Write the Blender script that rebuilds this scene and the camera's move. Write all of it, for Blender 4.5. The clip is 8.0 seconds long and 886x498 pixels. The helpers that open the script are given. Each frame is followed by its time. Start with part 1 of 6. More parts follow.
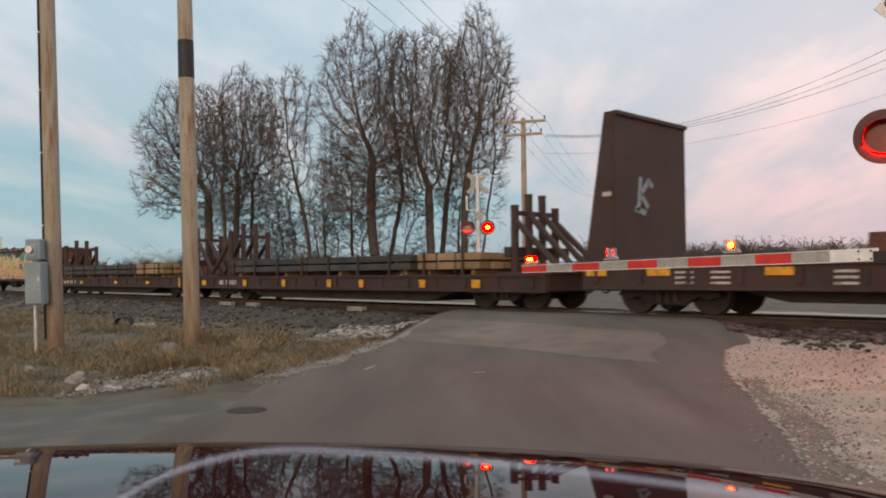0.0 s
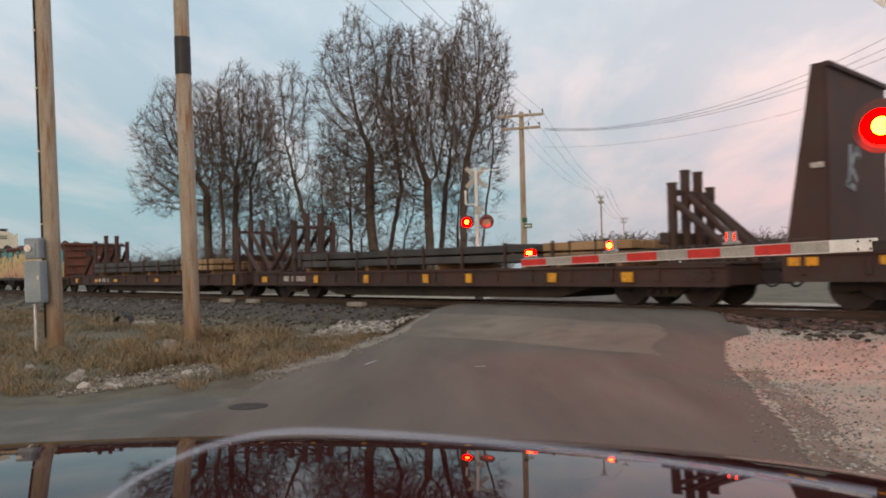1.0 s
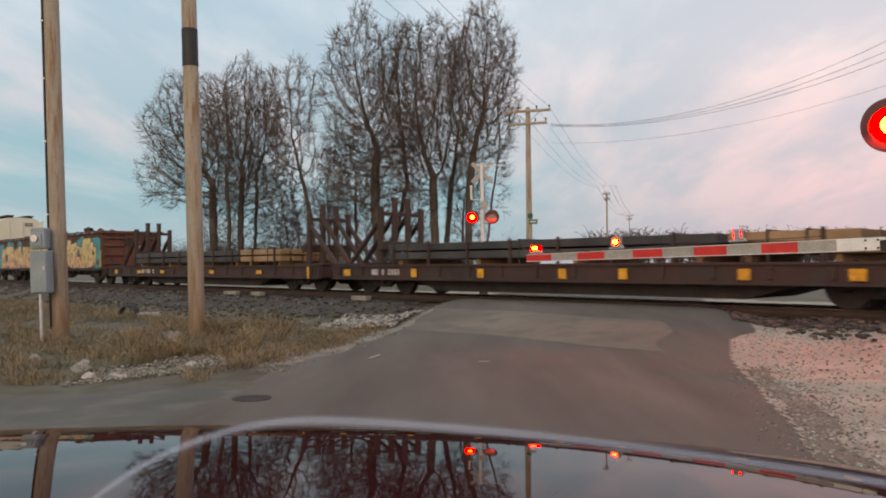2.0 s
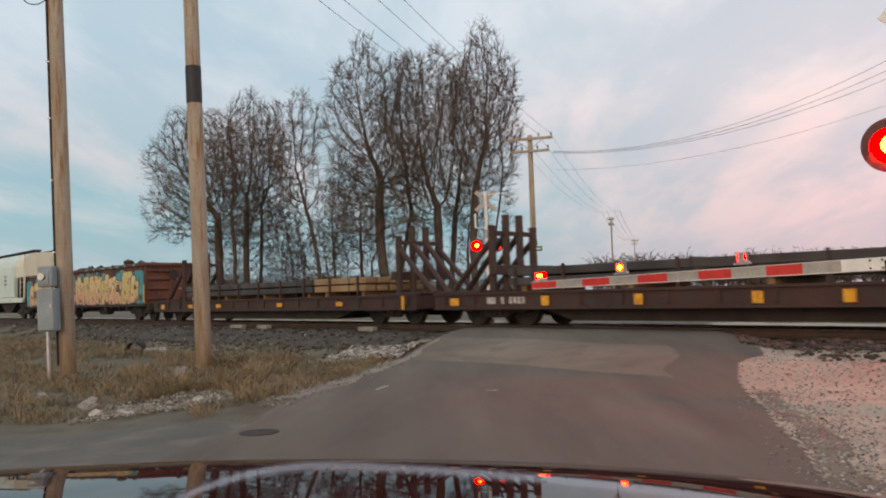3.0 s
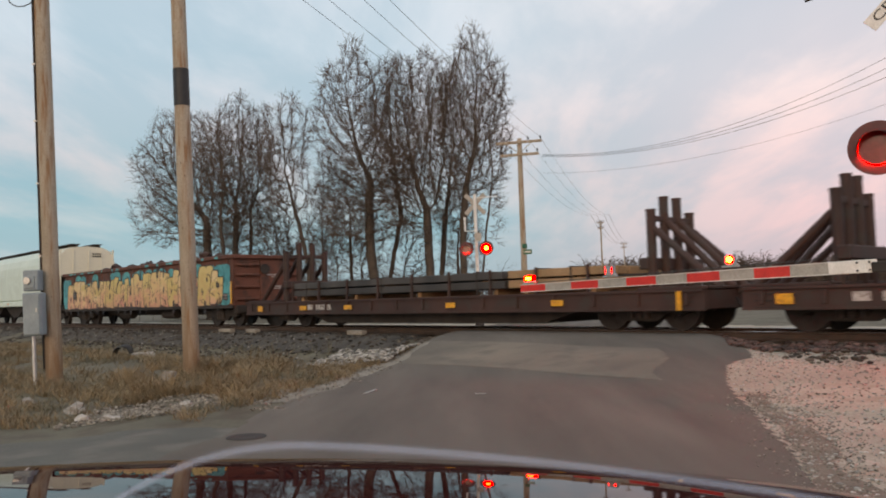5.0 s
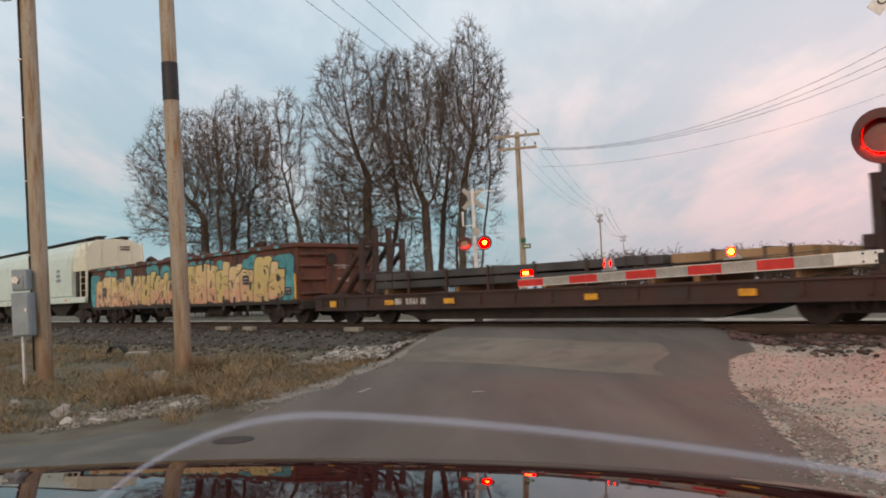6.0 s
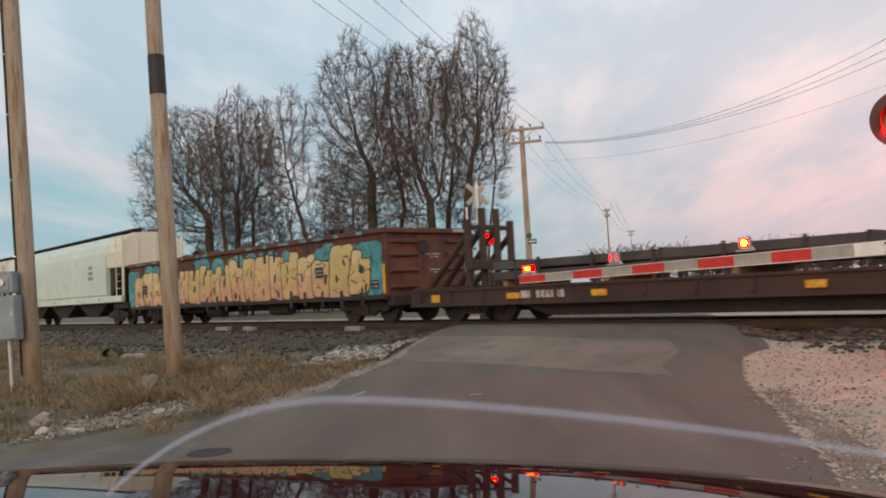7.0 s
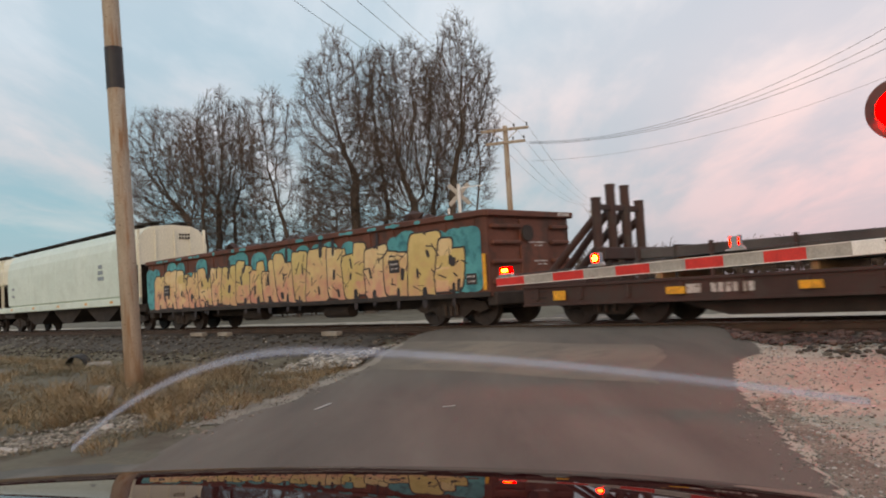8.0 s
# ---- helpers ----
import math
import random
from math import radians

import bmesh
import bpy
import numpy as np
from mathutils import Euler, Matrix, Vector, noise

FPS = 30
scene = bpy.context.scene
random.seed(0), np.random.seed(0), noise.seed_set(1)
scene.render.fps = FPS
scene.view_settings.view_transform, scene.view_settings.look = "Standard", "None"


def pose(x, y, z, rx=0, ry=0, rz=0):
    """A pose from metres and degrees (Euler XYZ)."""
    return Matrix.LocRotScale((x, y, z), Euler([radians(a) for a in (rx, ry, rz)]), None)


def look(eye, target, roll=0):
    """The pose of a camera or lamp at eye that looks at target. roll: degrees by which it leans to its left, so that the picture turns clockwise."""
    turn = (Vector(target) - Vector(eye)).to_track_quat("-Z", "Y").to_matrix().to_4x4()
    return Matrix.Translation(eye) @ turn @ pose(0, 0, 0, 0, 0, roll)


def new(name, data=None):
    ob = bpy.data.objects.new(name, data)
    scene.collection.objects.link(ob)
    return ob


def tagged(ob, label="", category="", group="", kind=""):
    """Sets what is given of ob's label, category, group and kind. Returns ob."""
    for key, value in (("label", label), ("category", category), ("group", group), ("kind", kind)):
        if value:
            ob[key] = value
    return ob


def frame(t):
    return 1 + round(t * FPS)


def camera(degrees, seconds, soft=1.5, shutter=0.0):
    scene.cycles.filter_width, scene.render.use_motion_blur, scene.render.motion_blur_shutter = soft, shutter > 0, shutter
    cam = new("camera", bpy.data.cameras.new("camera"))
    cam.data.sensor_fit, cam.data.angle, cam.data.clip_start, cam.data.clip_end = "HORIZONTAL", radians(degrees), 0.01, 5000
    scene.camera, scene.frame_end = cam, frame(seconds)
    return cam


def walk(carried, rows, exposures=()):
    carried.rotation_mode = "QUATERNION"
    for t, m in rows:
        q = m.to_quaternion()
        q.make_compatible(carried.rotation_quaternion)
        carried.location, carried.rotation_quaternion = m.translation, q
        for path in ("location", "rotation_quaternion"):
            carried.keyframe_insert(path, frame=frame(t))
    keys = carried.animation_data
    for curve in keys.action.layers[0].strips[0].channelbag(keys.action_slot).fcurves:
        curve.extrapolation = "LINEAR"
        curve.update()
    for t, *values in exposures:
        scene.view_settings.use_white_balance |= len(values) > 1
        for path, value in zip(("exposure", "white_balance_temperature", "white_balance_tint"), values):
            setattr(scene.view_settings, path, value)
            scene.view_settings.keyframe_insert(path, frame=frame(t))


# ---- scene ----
cam = camera(58.0, 8.0, soft=1.9, shutter=0.5)
PATH = [
    (0, (0.155, -0.173, 1.356), (0.1, 1.825, 1.425), -0.3),
    (0.5, (0.158, -0.191, 1.35), (0.105, 1.807, 1.407), -1.2),
    (1, (0.151, -0.168, 1.35), (0.098, 1.83, 1.406), -0.9),
    (2.3, (0.144, -0.15, 1.341), (0.077, 1.848, 1.383), -0.2),
    (2.5, (0.158, -0.173, 1.349), (0.082, 1.825, 1.407), -0.6),
    (3, (0.162, -0.181, 1.349), (0.084, 1.814, 1.465), -1.5),
    (3.5, (0.167, -0.191, 1.347), (0.099, 1.803, 1.487), -1.1),
    (4, (0.157, -0.18, 1.344), (0.088, 1.814, 1.483), -1.5),
    (4.5, (0.165, -0.187, 1.343), (0.108, 1.808, 1.476), -1.4),
    (6, (0.242, 0.138, 1.351), (0.19, 2.134, 1.463), -2.2),
    (6.5, (0.305, 0.409, 1.356), (0.239, 2.405, 1.469), -2.2),
    (7, (0.382, 0.728, 1.356), (0.311, 2.724, 1.461), -2.9),
    (7.5, (0.474, 1.086, 1.367), (0.407, 3.082, 1.47), -3.6),
    (8, (0.565, 1.455, 1.365), (0.527, 3.452, 1.474), -3.3),
]
walk(cam, [(t, look(eye, target, roll)) for t, eye, target, roll in PATH],
     exposures=[(0.0, 0.17, 7850, 17), (8.0, 0.17, 7850, 17)])

# ---- world and sun ----
def sky_world():
    w = bpy.data.worlds.new("dusk_sky")
    scene.world = w
    w.use_nodes = True
    nt = w.node_tree
    N, L = nt.nodes, nt.links
    bg = N["Background"]
    sky = N.new("ShaderNodeTexSky")
    sky.sky_type, sky.sun_disc = "NISHITA", False
    sky.sun_elevation, sky.sun_rotation = radians(6), radians(200)
    sky.air_density, sky.dust_density, sky.ozone_density = 1.0, 1.5, 2.5
    tc = N.new("ShaderNodeTexCoord")
    sep = N.new("ShaderNodeSeparateXYZ")
    L.new(tc.outputs["Generated"], sep.inputs[0])
    # thin evening cloud laid out on a high flat sheet, so that its streaks run together far off
    up = N.new("ShaderNodeMath")
    up.operation = "ADD"
    up.inputs[1].default_value = 0.16
    L.new(sep.outputs["Z"], up.inputs[0])
    sheet = N.new("ShaderNodeVectorMath")
    sheet.operation = "DIVIDE"
    L.new(tc.outputs["Generated"], sheet.inputs[0])
    L.new(up.outputs[0], sheet.inputs[1])
    def cloud(turn_z, scale, freq, detail, rough, lo, hi):
        mp = N.new("ShaderNodeMapping")
        mp.inputs["Scale"].default_value = scale
        mp.inputs["Rotation"].default_value = (0, 0, turn_z)
        L.new(sheet.outputs[0], mp.inputs[0])
        n1 = N.new("ShaderNodeTexNoise")
        n1.inputs["Scale"].default_value, n1.inputs["Detail"].default_value, n1.inputs["Roughness"].default_value = freq, detail, rough
        n1.inputs["Distortion"].default_value = 0.25
        L.new(mp.outputs[0], n1.inputs["Vector"])
        r = N.new("ShaderNodeMapRange")
        r.interpolation_type = "SMOOTHSTEP"
        r.inputs["From Min"].default_value, r.inputs["From Max"].default_value = lo, hi
        L.new(n1.outputs["Fac"], r.inputs["Value"])
        return r.outputs[0]
    wisps, veil = cloud(0.12, (1.0, 0.34, 1.0), 2.3, 7.0, 0.58, 0.38, 0.68), cloud(-0.3, (1.0, 0.6, 1.0), 0.8, 4.0, 0.5, 0.30, 0.75)
    cover = N.new("ShaderNodeMath")
    cover.operation, cover.use_clamp = "MULTIPLY_ADD", True
    cover.inputs[1].default_value = 0.62
    L.new(wisps, cover.inputs[0])
    half_veil = N.new("ShaderNodeMath")
    half_veil.operation = "MULTIPLY"
    half_veil.inputs[1].default_value = 0.30
    L.new(veil, half_veil.inputs[0])
    L.new(half_veil.outputs[0], cover.inputs[2])
    def ramp3(src, stops):
        r = N.new("ShaderNodeValToRGB")
        el = r.color_ramp.elements
        el[0].position, el[0].color = stops[0][0], (*stops[0][1], 1)
        el[1].position, el[1].color = stops[-1][0], (*stops[-1][1], 1)
        for p, c in stops[1:-1]:
            el.new(p).color = (*c, 1)
        L.new(src, r.inputs[0])
        return r.outputs[0]
    # cloud colour: cool white high, rose low on one side of the sky
    cool = ramp3(sep.outputs["Z"], [(0.0, (0.30, 0.47, 0.57)), (0.10, (0.44, 0.57, 0.66)), (0.16, (0.62, 0.62, 0.70)), (0.3, (0.53, 0.68, 0.84)), (0.5, (0.60, 0.73, 0.88))])
    rose = ramp3(sep.outputs["Z"], [(0.0, (0.52, 0.45, 0.54)), (0.10, (0.82, 0.61, 0.67)), (0.2, (0.86, 0.73, 0.78)), (0.32, (0.80, 0.81, 0.89)), (0.5, (0.80, 0.85, 0.92))])
    turn = N.new("ShaderNodeMapRange")
    turn.inputs["From Min"].default_value, turn.inputs["From Max"].default_value = -0.02, 0.40
    L.new(sep.outputs["X"], turn.inputs["Value"])
    lift = N.new("ShaderNodeMixRGB")
    L.new(turn.outputs[0], lift.inputs[0])
    L.new(cool, lift.inputs[1])
    L.new(rose, lift.inputs[2])
    clear = ramp3(sep.outputs["Z"], [(0.0, (0.27, 0.43, 0.55)), (0.10, (0.22, 0.47, 0.61)), (0.25, (0.30, 0.52, 0.69)), (0.5, (0.38, 0.57, 0.76))])
    dusky = ramp3(sep.outputs["Z"], [(0.0, (0.48, 0.45, 0.57)), (0.10, (0.53, 0.53, 0.65)), (0.25, (0.53, 0.60, 0.74)), (0.5, (0.46, 0.60, 0.77))])
    ground_tone = N.new("ShaderNodeMixRGB")
    L.new(turn.outputs[0], ground_tone.inputs[0])
    L.new(clear, ground_tone.inputs[1])
    L.new(dusky, ground_tone.inputs[2])
    base = ground_tone.outputs[0]
    gain = N.new("ShaderNodeMixRGB")
    gain.blend_type = "MULTIPLY"
    gain.inputs[0].default_value = 1
    gain.inputs[2].default_value = (0.10, 0.10, 0.10, 1)
    L.new(sky.outputs[0], gain.inputs[1])
    blend = N.new("ShaderNodeMixRGB")
    blend.inputs[0].default_value = 0.9
    L.new(gain.outputs[0], blend.inputs[1])
    L.new(base, blend.inputs[2])
    mix = N.new("ShaderNodeMixRGB")
    L.new(cover.outputs[0], mix.inputs[0])
    L.new(blend.outputs[0], mix.inputs[1])
    L.new(lift.outputs[0], mix.inputs[2])
    L.new(mix.outputs[0], bg.inputs[0])
    bg.inputs[1].default_value = 1.05


sky_world()
sun = new("sun", bpy.data.lights.new("sun", "SUN"))
sun.data.energy, sun.data.angle, sun.data.color = 1.2, radians(35), (1.0, 0.74, 0.50)
sun.matrix_world = look((-20, -60, 14), (0, 0, 0))


# ---- materials ----
def mat(name, c1, c2, scale=3.0, rough=0.8, metal=0.0, bump=0.25, fine=60.0, island=0.0, grime=None, coat=0.0, spot=None, stretch=None):
    m = bpy.data.materials.new(name)
    m.use_nodes = True
    nt = m.node_tree
    N, L = nt.nodes, nt.links
    b = N["Principled BSDF"]
    tc = N.new("ShaderNodeTexCoord")
    def noise_of(sc, detail=5.0):
        n = N.new("ShaderNodeTexNoise")
        n.inputs["Scale"].default_value, n.inputs["Detail"].default_value = sc, detail
        if stretch and sc < 10:
            mp = N.new("ShaderNodeMapping")
            mp.inputs["Scale"].default_value = stretch
            L.new(tc.outputs["Object"], mp.inputs[0])
            L.new(mp.outputs[0], n.inputs["Vector"])
        else:
            L.new(tc.outputs["Object"], n.inputs["Vector"])
        return n.outputs["Fac"]
    def ramp_of(src, lo, hi, a=(0, 0, 0, 1), z=(1, 1, 1, 1)):
        r = N.new("ShaderNodeValToRGB")
        r.color_ramp.elements[0].position, r.color_ramp.elements[1].position = lo, hi
        r.color_ramp.elements[0].color, r.color_ramp.elements[1].color = a, z
        L.new(src, r.inputs[0])
        return r.outputs[0]
    def mixed(kind, fac, a, z):
        x = N.new("ShaderNodeMixRGB")
        x.blend_type = kind
        for sock, v in zip(x.inputs, (fac, a, z)):
            if isinstance(v, bpy.types.NodeSocket):
                L.new(v, sock)
            else:
                sock.default_value = v
        return x.outputs[0]
    big, small = noise_of(scale), noise_of(fine, 8.0)
    col = ramp_of(big, 0.32, 0.68, (*c1, 1), (*c2, 1))
    tone = ramp_of(small, 0.2, 0.8, (0.72, 0.72, 0.72, 1), (1.18, 1.18, 1.18, 1))
    col = mixed("MULTIPLY", 1.0, col, tone)
    if grime:
        col = mixed("MIX", ramp_of(noise_of(scale * 2.7, 9.0), 0.5, 0.66), col, (*grime, 1))
    if spot:
        col = mixed("MIX", ramp_of(noise_of(fine * 0.8, 2.0), 0.66, 0.72), col, (*spot, 1))
    if island:
        g = N.new("ShaderNodeNewGeometry")
        o = N.new("ShaderNodeObjectInfo")
        add = N.new("ShaderNodeMath")
        add.operation = "ADD"
        L.new(g.outputs["Random Per Island"], add.inputs[0])
        L.new(o.outputs["Random"], add.inputs[1])
        fr = N.new("ShaderNodeMath")
        fr.operation = "FRACT"
        L.new(add.outputs[0], fr.inputs[0])
        v = ramp_of(fr.outputs[0], 0, 1, (1 - island,) * 3 + (1,), (1 + island,) * 3 + (1,))
        col = mixed("MULTIPLY", 1.0, col, v)
    L.new(col, b.inputs["Base Color"])
    rr = N.new("ShaderNodeMapRange")
    rr.inputs["To Min"].default_value, rr.inputs["To Max"].default_value = max(rough - 0.12, 0.02), min(rough + 0.12, 1)
    L.new(small, rr.inputs["Value"])
    L.new(rr.outputs[0], b.inputs["Roughness"])
    b.inputs["Metallic"].default_value = metal
    if coat:
        b.inputs["Coat Weight"].default_value, b.inputs["Coat Roughness"].default_value = coat, 0.03
    if bump:
        bn = N.new("ShaderNodeBump")
        bn.inputs["Strength"].default_value, bn.inputs["Distance"].default_value = bump, 0.02
        L.new(small, bn.inputs["Height"])
        L.new(bn.outputs[0], b.inputs["Normal"])
    return m


def glow(name, colour, strength):
    m = bpy.data.materials.new(name)
    m.use_nodes = True
    b = m.node_tree.nodes["Principled BSDF"]
    b.inputs["Base Color"].default_value = (*colour, 1)
    b.inputs["Emission Color"].default_value = (*colour, 1)
    b.inputs["Emission Strength"].default_value = strength
    return m


EARTH = mat("dry_earth", (0.10, 0.086, 0.056), (0.175, 0.15, 0.10), 0.5, 0.95, bump=0.6, fine=14, grime=(0.085, 0.062, 0.038))
ASPHALT = mat("worn_asphalt", (0.094, 0.076, 0.059), (0.162, 0.132, 0.104), 1.1, 0.9, bump=0.35, fine=90, grime=(0.122, 0.098, 0.077), stretch=(1.0, 0.16, 1.0))
CROSSING = mat("crossing_asphalt", (0.15, 0.122, 0.092), (0.235, 0.19, 0.14), 0.5, 0.88, bump=0.3, fine=70, grime=(0.125, 0.103, 0.08))
SIDE_ASPHALT = mat("cool_asphalt", (0.092, 0.088, 0.072), (0.14, 0.132, 0.108), 0.6, 0.9, bump=0.4, fine=80, grime=(0.16, 0.14, 0.115))
LOT = mat("pale_gravel_lot", (0.35, 0.30, 0.235), (0.49, 0.42, 0.335), 0.8, 0.95, bump=1.0, fine=26, grime=(0.36, 0.285, 0.215))
DIRT = mat("brown_road_dirt", (0.15, 0.115, 0.085), (0.25, 0.20, 0.15), 1.6, 0.95, bump=0.6, fine=40)
SHOULDER = mat("gravel_shoulder", (0.20, 0.172, 0.135), (0.33, 0.285, 0.23), 1.2, 0.95, bump=0.8, fine=30)
BALLAST = mat("dark_ballast", (0.050, 0.042, 0.034), (0.10, 0.085, 0.069), 1.5, 0.95, bump=1.0, fine=18)
STONE_DARK = mat("ballast_stone", (0.042, 0.033, 0.025), (0.112, 0.092, 0.072), 3, 0.9, fine=30, island=0.7)
STONE_PALE = mat("pale_limestone", (0.30, 0.28, 0.25), (0.46, 0.43, 0.39), 3, 0.9, fine=30, island=0.4)
STONE_MID = mat("dusty_stone", (0.17, 0.145, 0.115), (0.31, 0.272, 0.222), 3, 0.9, fine=30, island=0.6)
STONE_HEAP = mat("crushed_limestone", (0.20, 0.185, 0.16), (0.40, 0.375, 0.335), 3, 0.9, fine=30, island=0.75)
STONE_RED = mat("dark_red_stone", (0.065, 0.036, 0.030), (0.135, 0.085, 0.07), 3, 0.9, fine=30, island=0.6)
STONE_BROWN = mat("brown_stone", (0.17, 0.115, 0.09), (0.30, 0.22, 0.175), 3, 0.9, fine=30, island=0.5)
GRASS = mat("dry_grass", (0.18, 0.122, 0.064), (0.34, 0.25, 0.142), 0.9, 0.9, bump=0, fine=9, island=0.32)
GRASS_GREY = mat("grey_weeds", (0.125, 0.112, 0.072), (0.23, 0.205, 0.135), 0.8, 0.9, bump=0, fine=9, island=0.32)
BARK = mat("grey_bark", (0.055, 0.043, 0.034), (0.10, 0.078, 0.060), 1.0, 0.95, bump=0.4, fine=20)
TWIG = mat("brown_twigs", (0.075, 0.055, 0.044), (0.125, 0.092, 0.073), 0.4, 0.95, bump=0, fine=6)
POLEWOOD = mat("weathered_pole", (0.34, 0.285, 0.215), (0.47, 0.41, 0.33), 1.3, 0.9, bump=0.5, fine=40, grime=(0.28, 0.165, 0.09), stretch=(3.0, 3.0, 0.35), spot=(0.15, 0.10, 0.06))


def stained_pole(name):
    """Pole wood with a brown creosote stain that bleeds up from the butt."""
    m = mat(name, (0.34, 0.285, 0.215), (0.47, 0.41, 0.33), 1.3, 0.9, bump=0.5, fine=40, grime=(0.28, 0.165, 0.09), stretch=(3.0, 3.0, 0.35), spot=(0.15, 0.10, 0.06))
    N, L = m.node_tree.nodes, m.node_tree.links
    tc, sep, n, add, r, mx = (N.new("ShaderNode" + k) for k in ("TexCoord", "SeparateXYZ", "TexNoise", "Math", "MapRange", "MixRGB"))
    L.new(tc.outputs["Object"], sep.inputs[0])
    mp = N.new("ShaderNodeMapping")
    mp.inputs["Scale"].default_value = (7.0, 7.0, 0.5)
    L.new(tc.outputs["Object"], mp.inputs[0])
    L.new(mp.outputs[0], n.inputs["Vector"])
    n.inputs["Scale"].default_value, n.inputs["Detail"].default_value = 1.4, 5.0
    add.operation = "MULTIPLY_ADD"
    add.inputs[1].default_value = 4.0
    L.new(n.outputs["Fac"], add.inputs[0])
    L.new(sep.outputs["Z"], add.inputs[2])
    r.inputs["From Min"].default_value, r.inputs["From Max"].default_value = 2.2, 4.6
    r.inputs["To Min"].default_value, r.inputs["To Max"].default_value = 0.85, 0.0
    L.new(add.outputs[0], r.inputs["Value"])
    b = N["Principled BSDF"]
    L.new(b.inputs["Base Color"].links[0].from_socket, mx.inputs[1])
    L.new(r.outputs[0], mx.inputs[0])
    mx.inputs[2].default_value = (0.19, 0.115, 0.062, 1)
    L.new(mx.outputs[0], b.inputs["Base Color"])
    return m


POLESTAIN = stained_pole("stained_pole")
BLACK = mat("black_band", (0.018, 0.018, 0.02), (0.03, 0.03, 0.032), 5, 0.6, bump=0.1)
STEEL = mat("galvanised", (0.42, 0.43, 0.44), (0.55, 0.56, 0.57), 6, 0.45, 0.7, bump=0.1)
GREYBOX = mat("grey_box_paint", (0.20, 0.255, 0.285), (0.26, 0.325, 0.355), 3, 0.5, bump=0.08)
WHITEPAINT = mat("white_paint", (0.66, 0.65, 0.62), (0.80, 0.79, 0.76), 4, 0.5, bump=0.08)
REDPAINT = mat("red_sheeting", (0.52, 0.022, 0.018), (0.66, 0.035, 0.025), 6, 0.4, bump=0.05)
GREYTAPE = mat("grey_sheeting", (0.28, 0.27, 0.245), (0.38, 0.365, 0.335), 6, 0.4, bump=0.05)
# black paint with the red glow of the lamps put into its colour
REDLITBLACK = mat("red_lit_black", (0.085, 0.017, 0.018), (0.12, 0.026, 0.027), 6, 0.55, bump=0.1)
REDGLASS = mat("dark_red_lens", (0.18, 0.006, 0.006), (0.24, 0.010, 0.010), 8, 0.15, bump=0)
RUSTBROWN = mat("brown_car_paint", (0.040, 0.020, 0.016), (0.068, 0.032, 0.025), 0.9, 0.7, bump=0.2, fine=30, grime=(0.045, 0.032, 0.027))
GONDOLA = mat("gondola_oxide", (0.105, 0.038, 0.024), (0.165, 0.062, 0.040), 0.9, 0.72, bump=0.2, fine=25, grime=(0.07, 0.035, 0.026))
UNDER = mat("grimy_underframe", (0.020, 0.016, 0.014), (0.045, 0.035, 0.03), 2, 0.8, bump=0.3, fine=30)
WHEELSTEEL = mat("wheel_steel", (0.030, 0.024, 0.022), (0.058, 0.046, 0.041), 3, 0.6, 0.4, bump=0.15)
RAILSTEEL = mat("polished_rail", (0.40, 0.39, 0.38), (0.52, 0.51, 0.50), 4, 0.28, 0.9, bump=0.05)
RAILRUST = mat("rail_rust", (0.045, 0.031, 0.024), (0.08, 0.053, 0.039), 3, 0.8, bump=0.2)
TIEWOOD = mat("creosote_tie", (0.045, 0.036, 0.030), (0.10, 0.08, 0.066), 2, 0.9, bump=0.4, island=0.4)
PALEWOOD = mat("pale_tie_end", (0.22, 0.195, 0.16), (0.34, 0.31, 0.26), 3, 0.9, bump=0.3)
YELLOW = mat("yellow_reflector", (0.72, 0.33, 0.02), (0.85, 0.42, 0.035), 5, 0.35, bump=0.05, grime=(0.45, 0.22, 0.03))
STENCIL = mat("white_stencil", (0.42, 0.40, 0.38), (0.58, 0.56, 0.53), 5, 0.7, bump=0, grime=(0.18, 0.12, 0.10))
DARKLOAD = mat("dark_steel_load", (0.038, 0.035, 0.034), (0.072, 0.066, 0.062), 1.2, 0.65, bump=0.15, fine=30, island=0.2)
TANLOAD = mat("tan_timber_load", (0.26, 0.165, 0.085), (0.36, 0.235, 0.13), 1.2, 0.8, bump=0.3, fine=30, island=0.2)
HOPPER = mat("pale_grey_hopper", (0.58, 0.70, 0.64), (0.66, 0.77, 0.71), 0.5, 0.55, bump=0.06, fine=20, grime=(0.53, 0.63, 0.57))
HOPPEREND = mat("cream_hopper_end", (0.70, 0.69, 0.55), (0.77, 0.75, 0.61), 0.7, 0.55, bump=0.06, fine=20)
TEAL = mat("teal_spray", (0.05, 0.27, 0.30), (0.08, 0.38, 0.40), 1.6, 0.5, bump=0.05, grime=(0.02, 0.15, 0.18))
INK = mat("black_spray", (0.020, 0.016, 0.018), (0.045, 0.03, 0.028), 3, 0.5, bump=0.05)


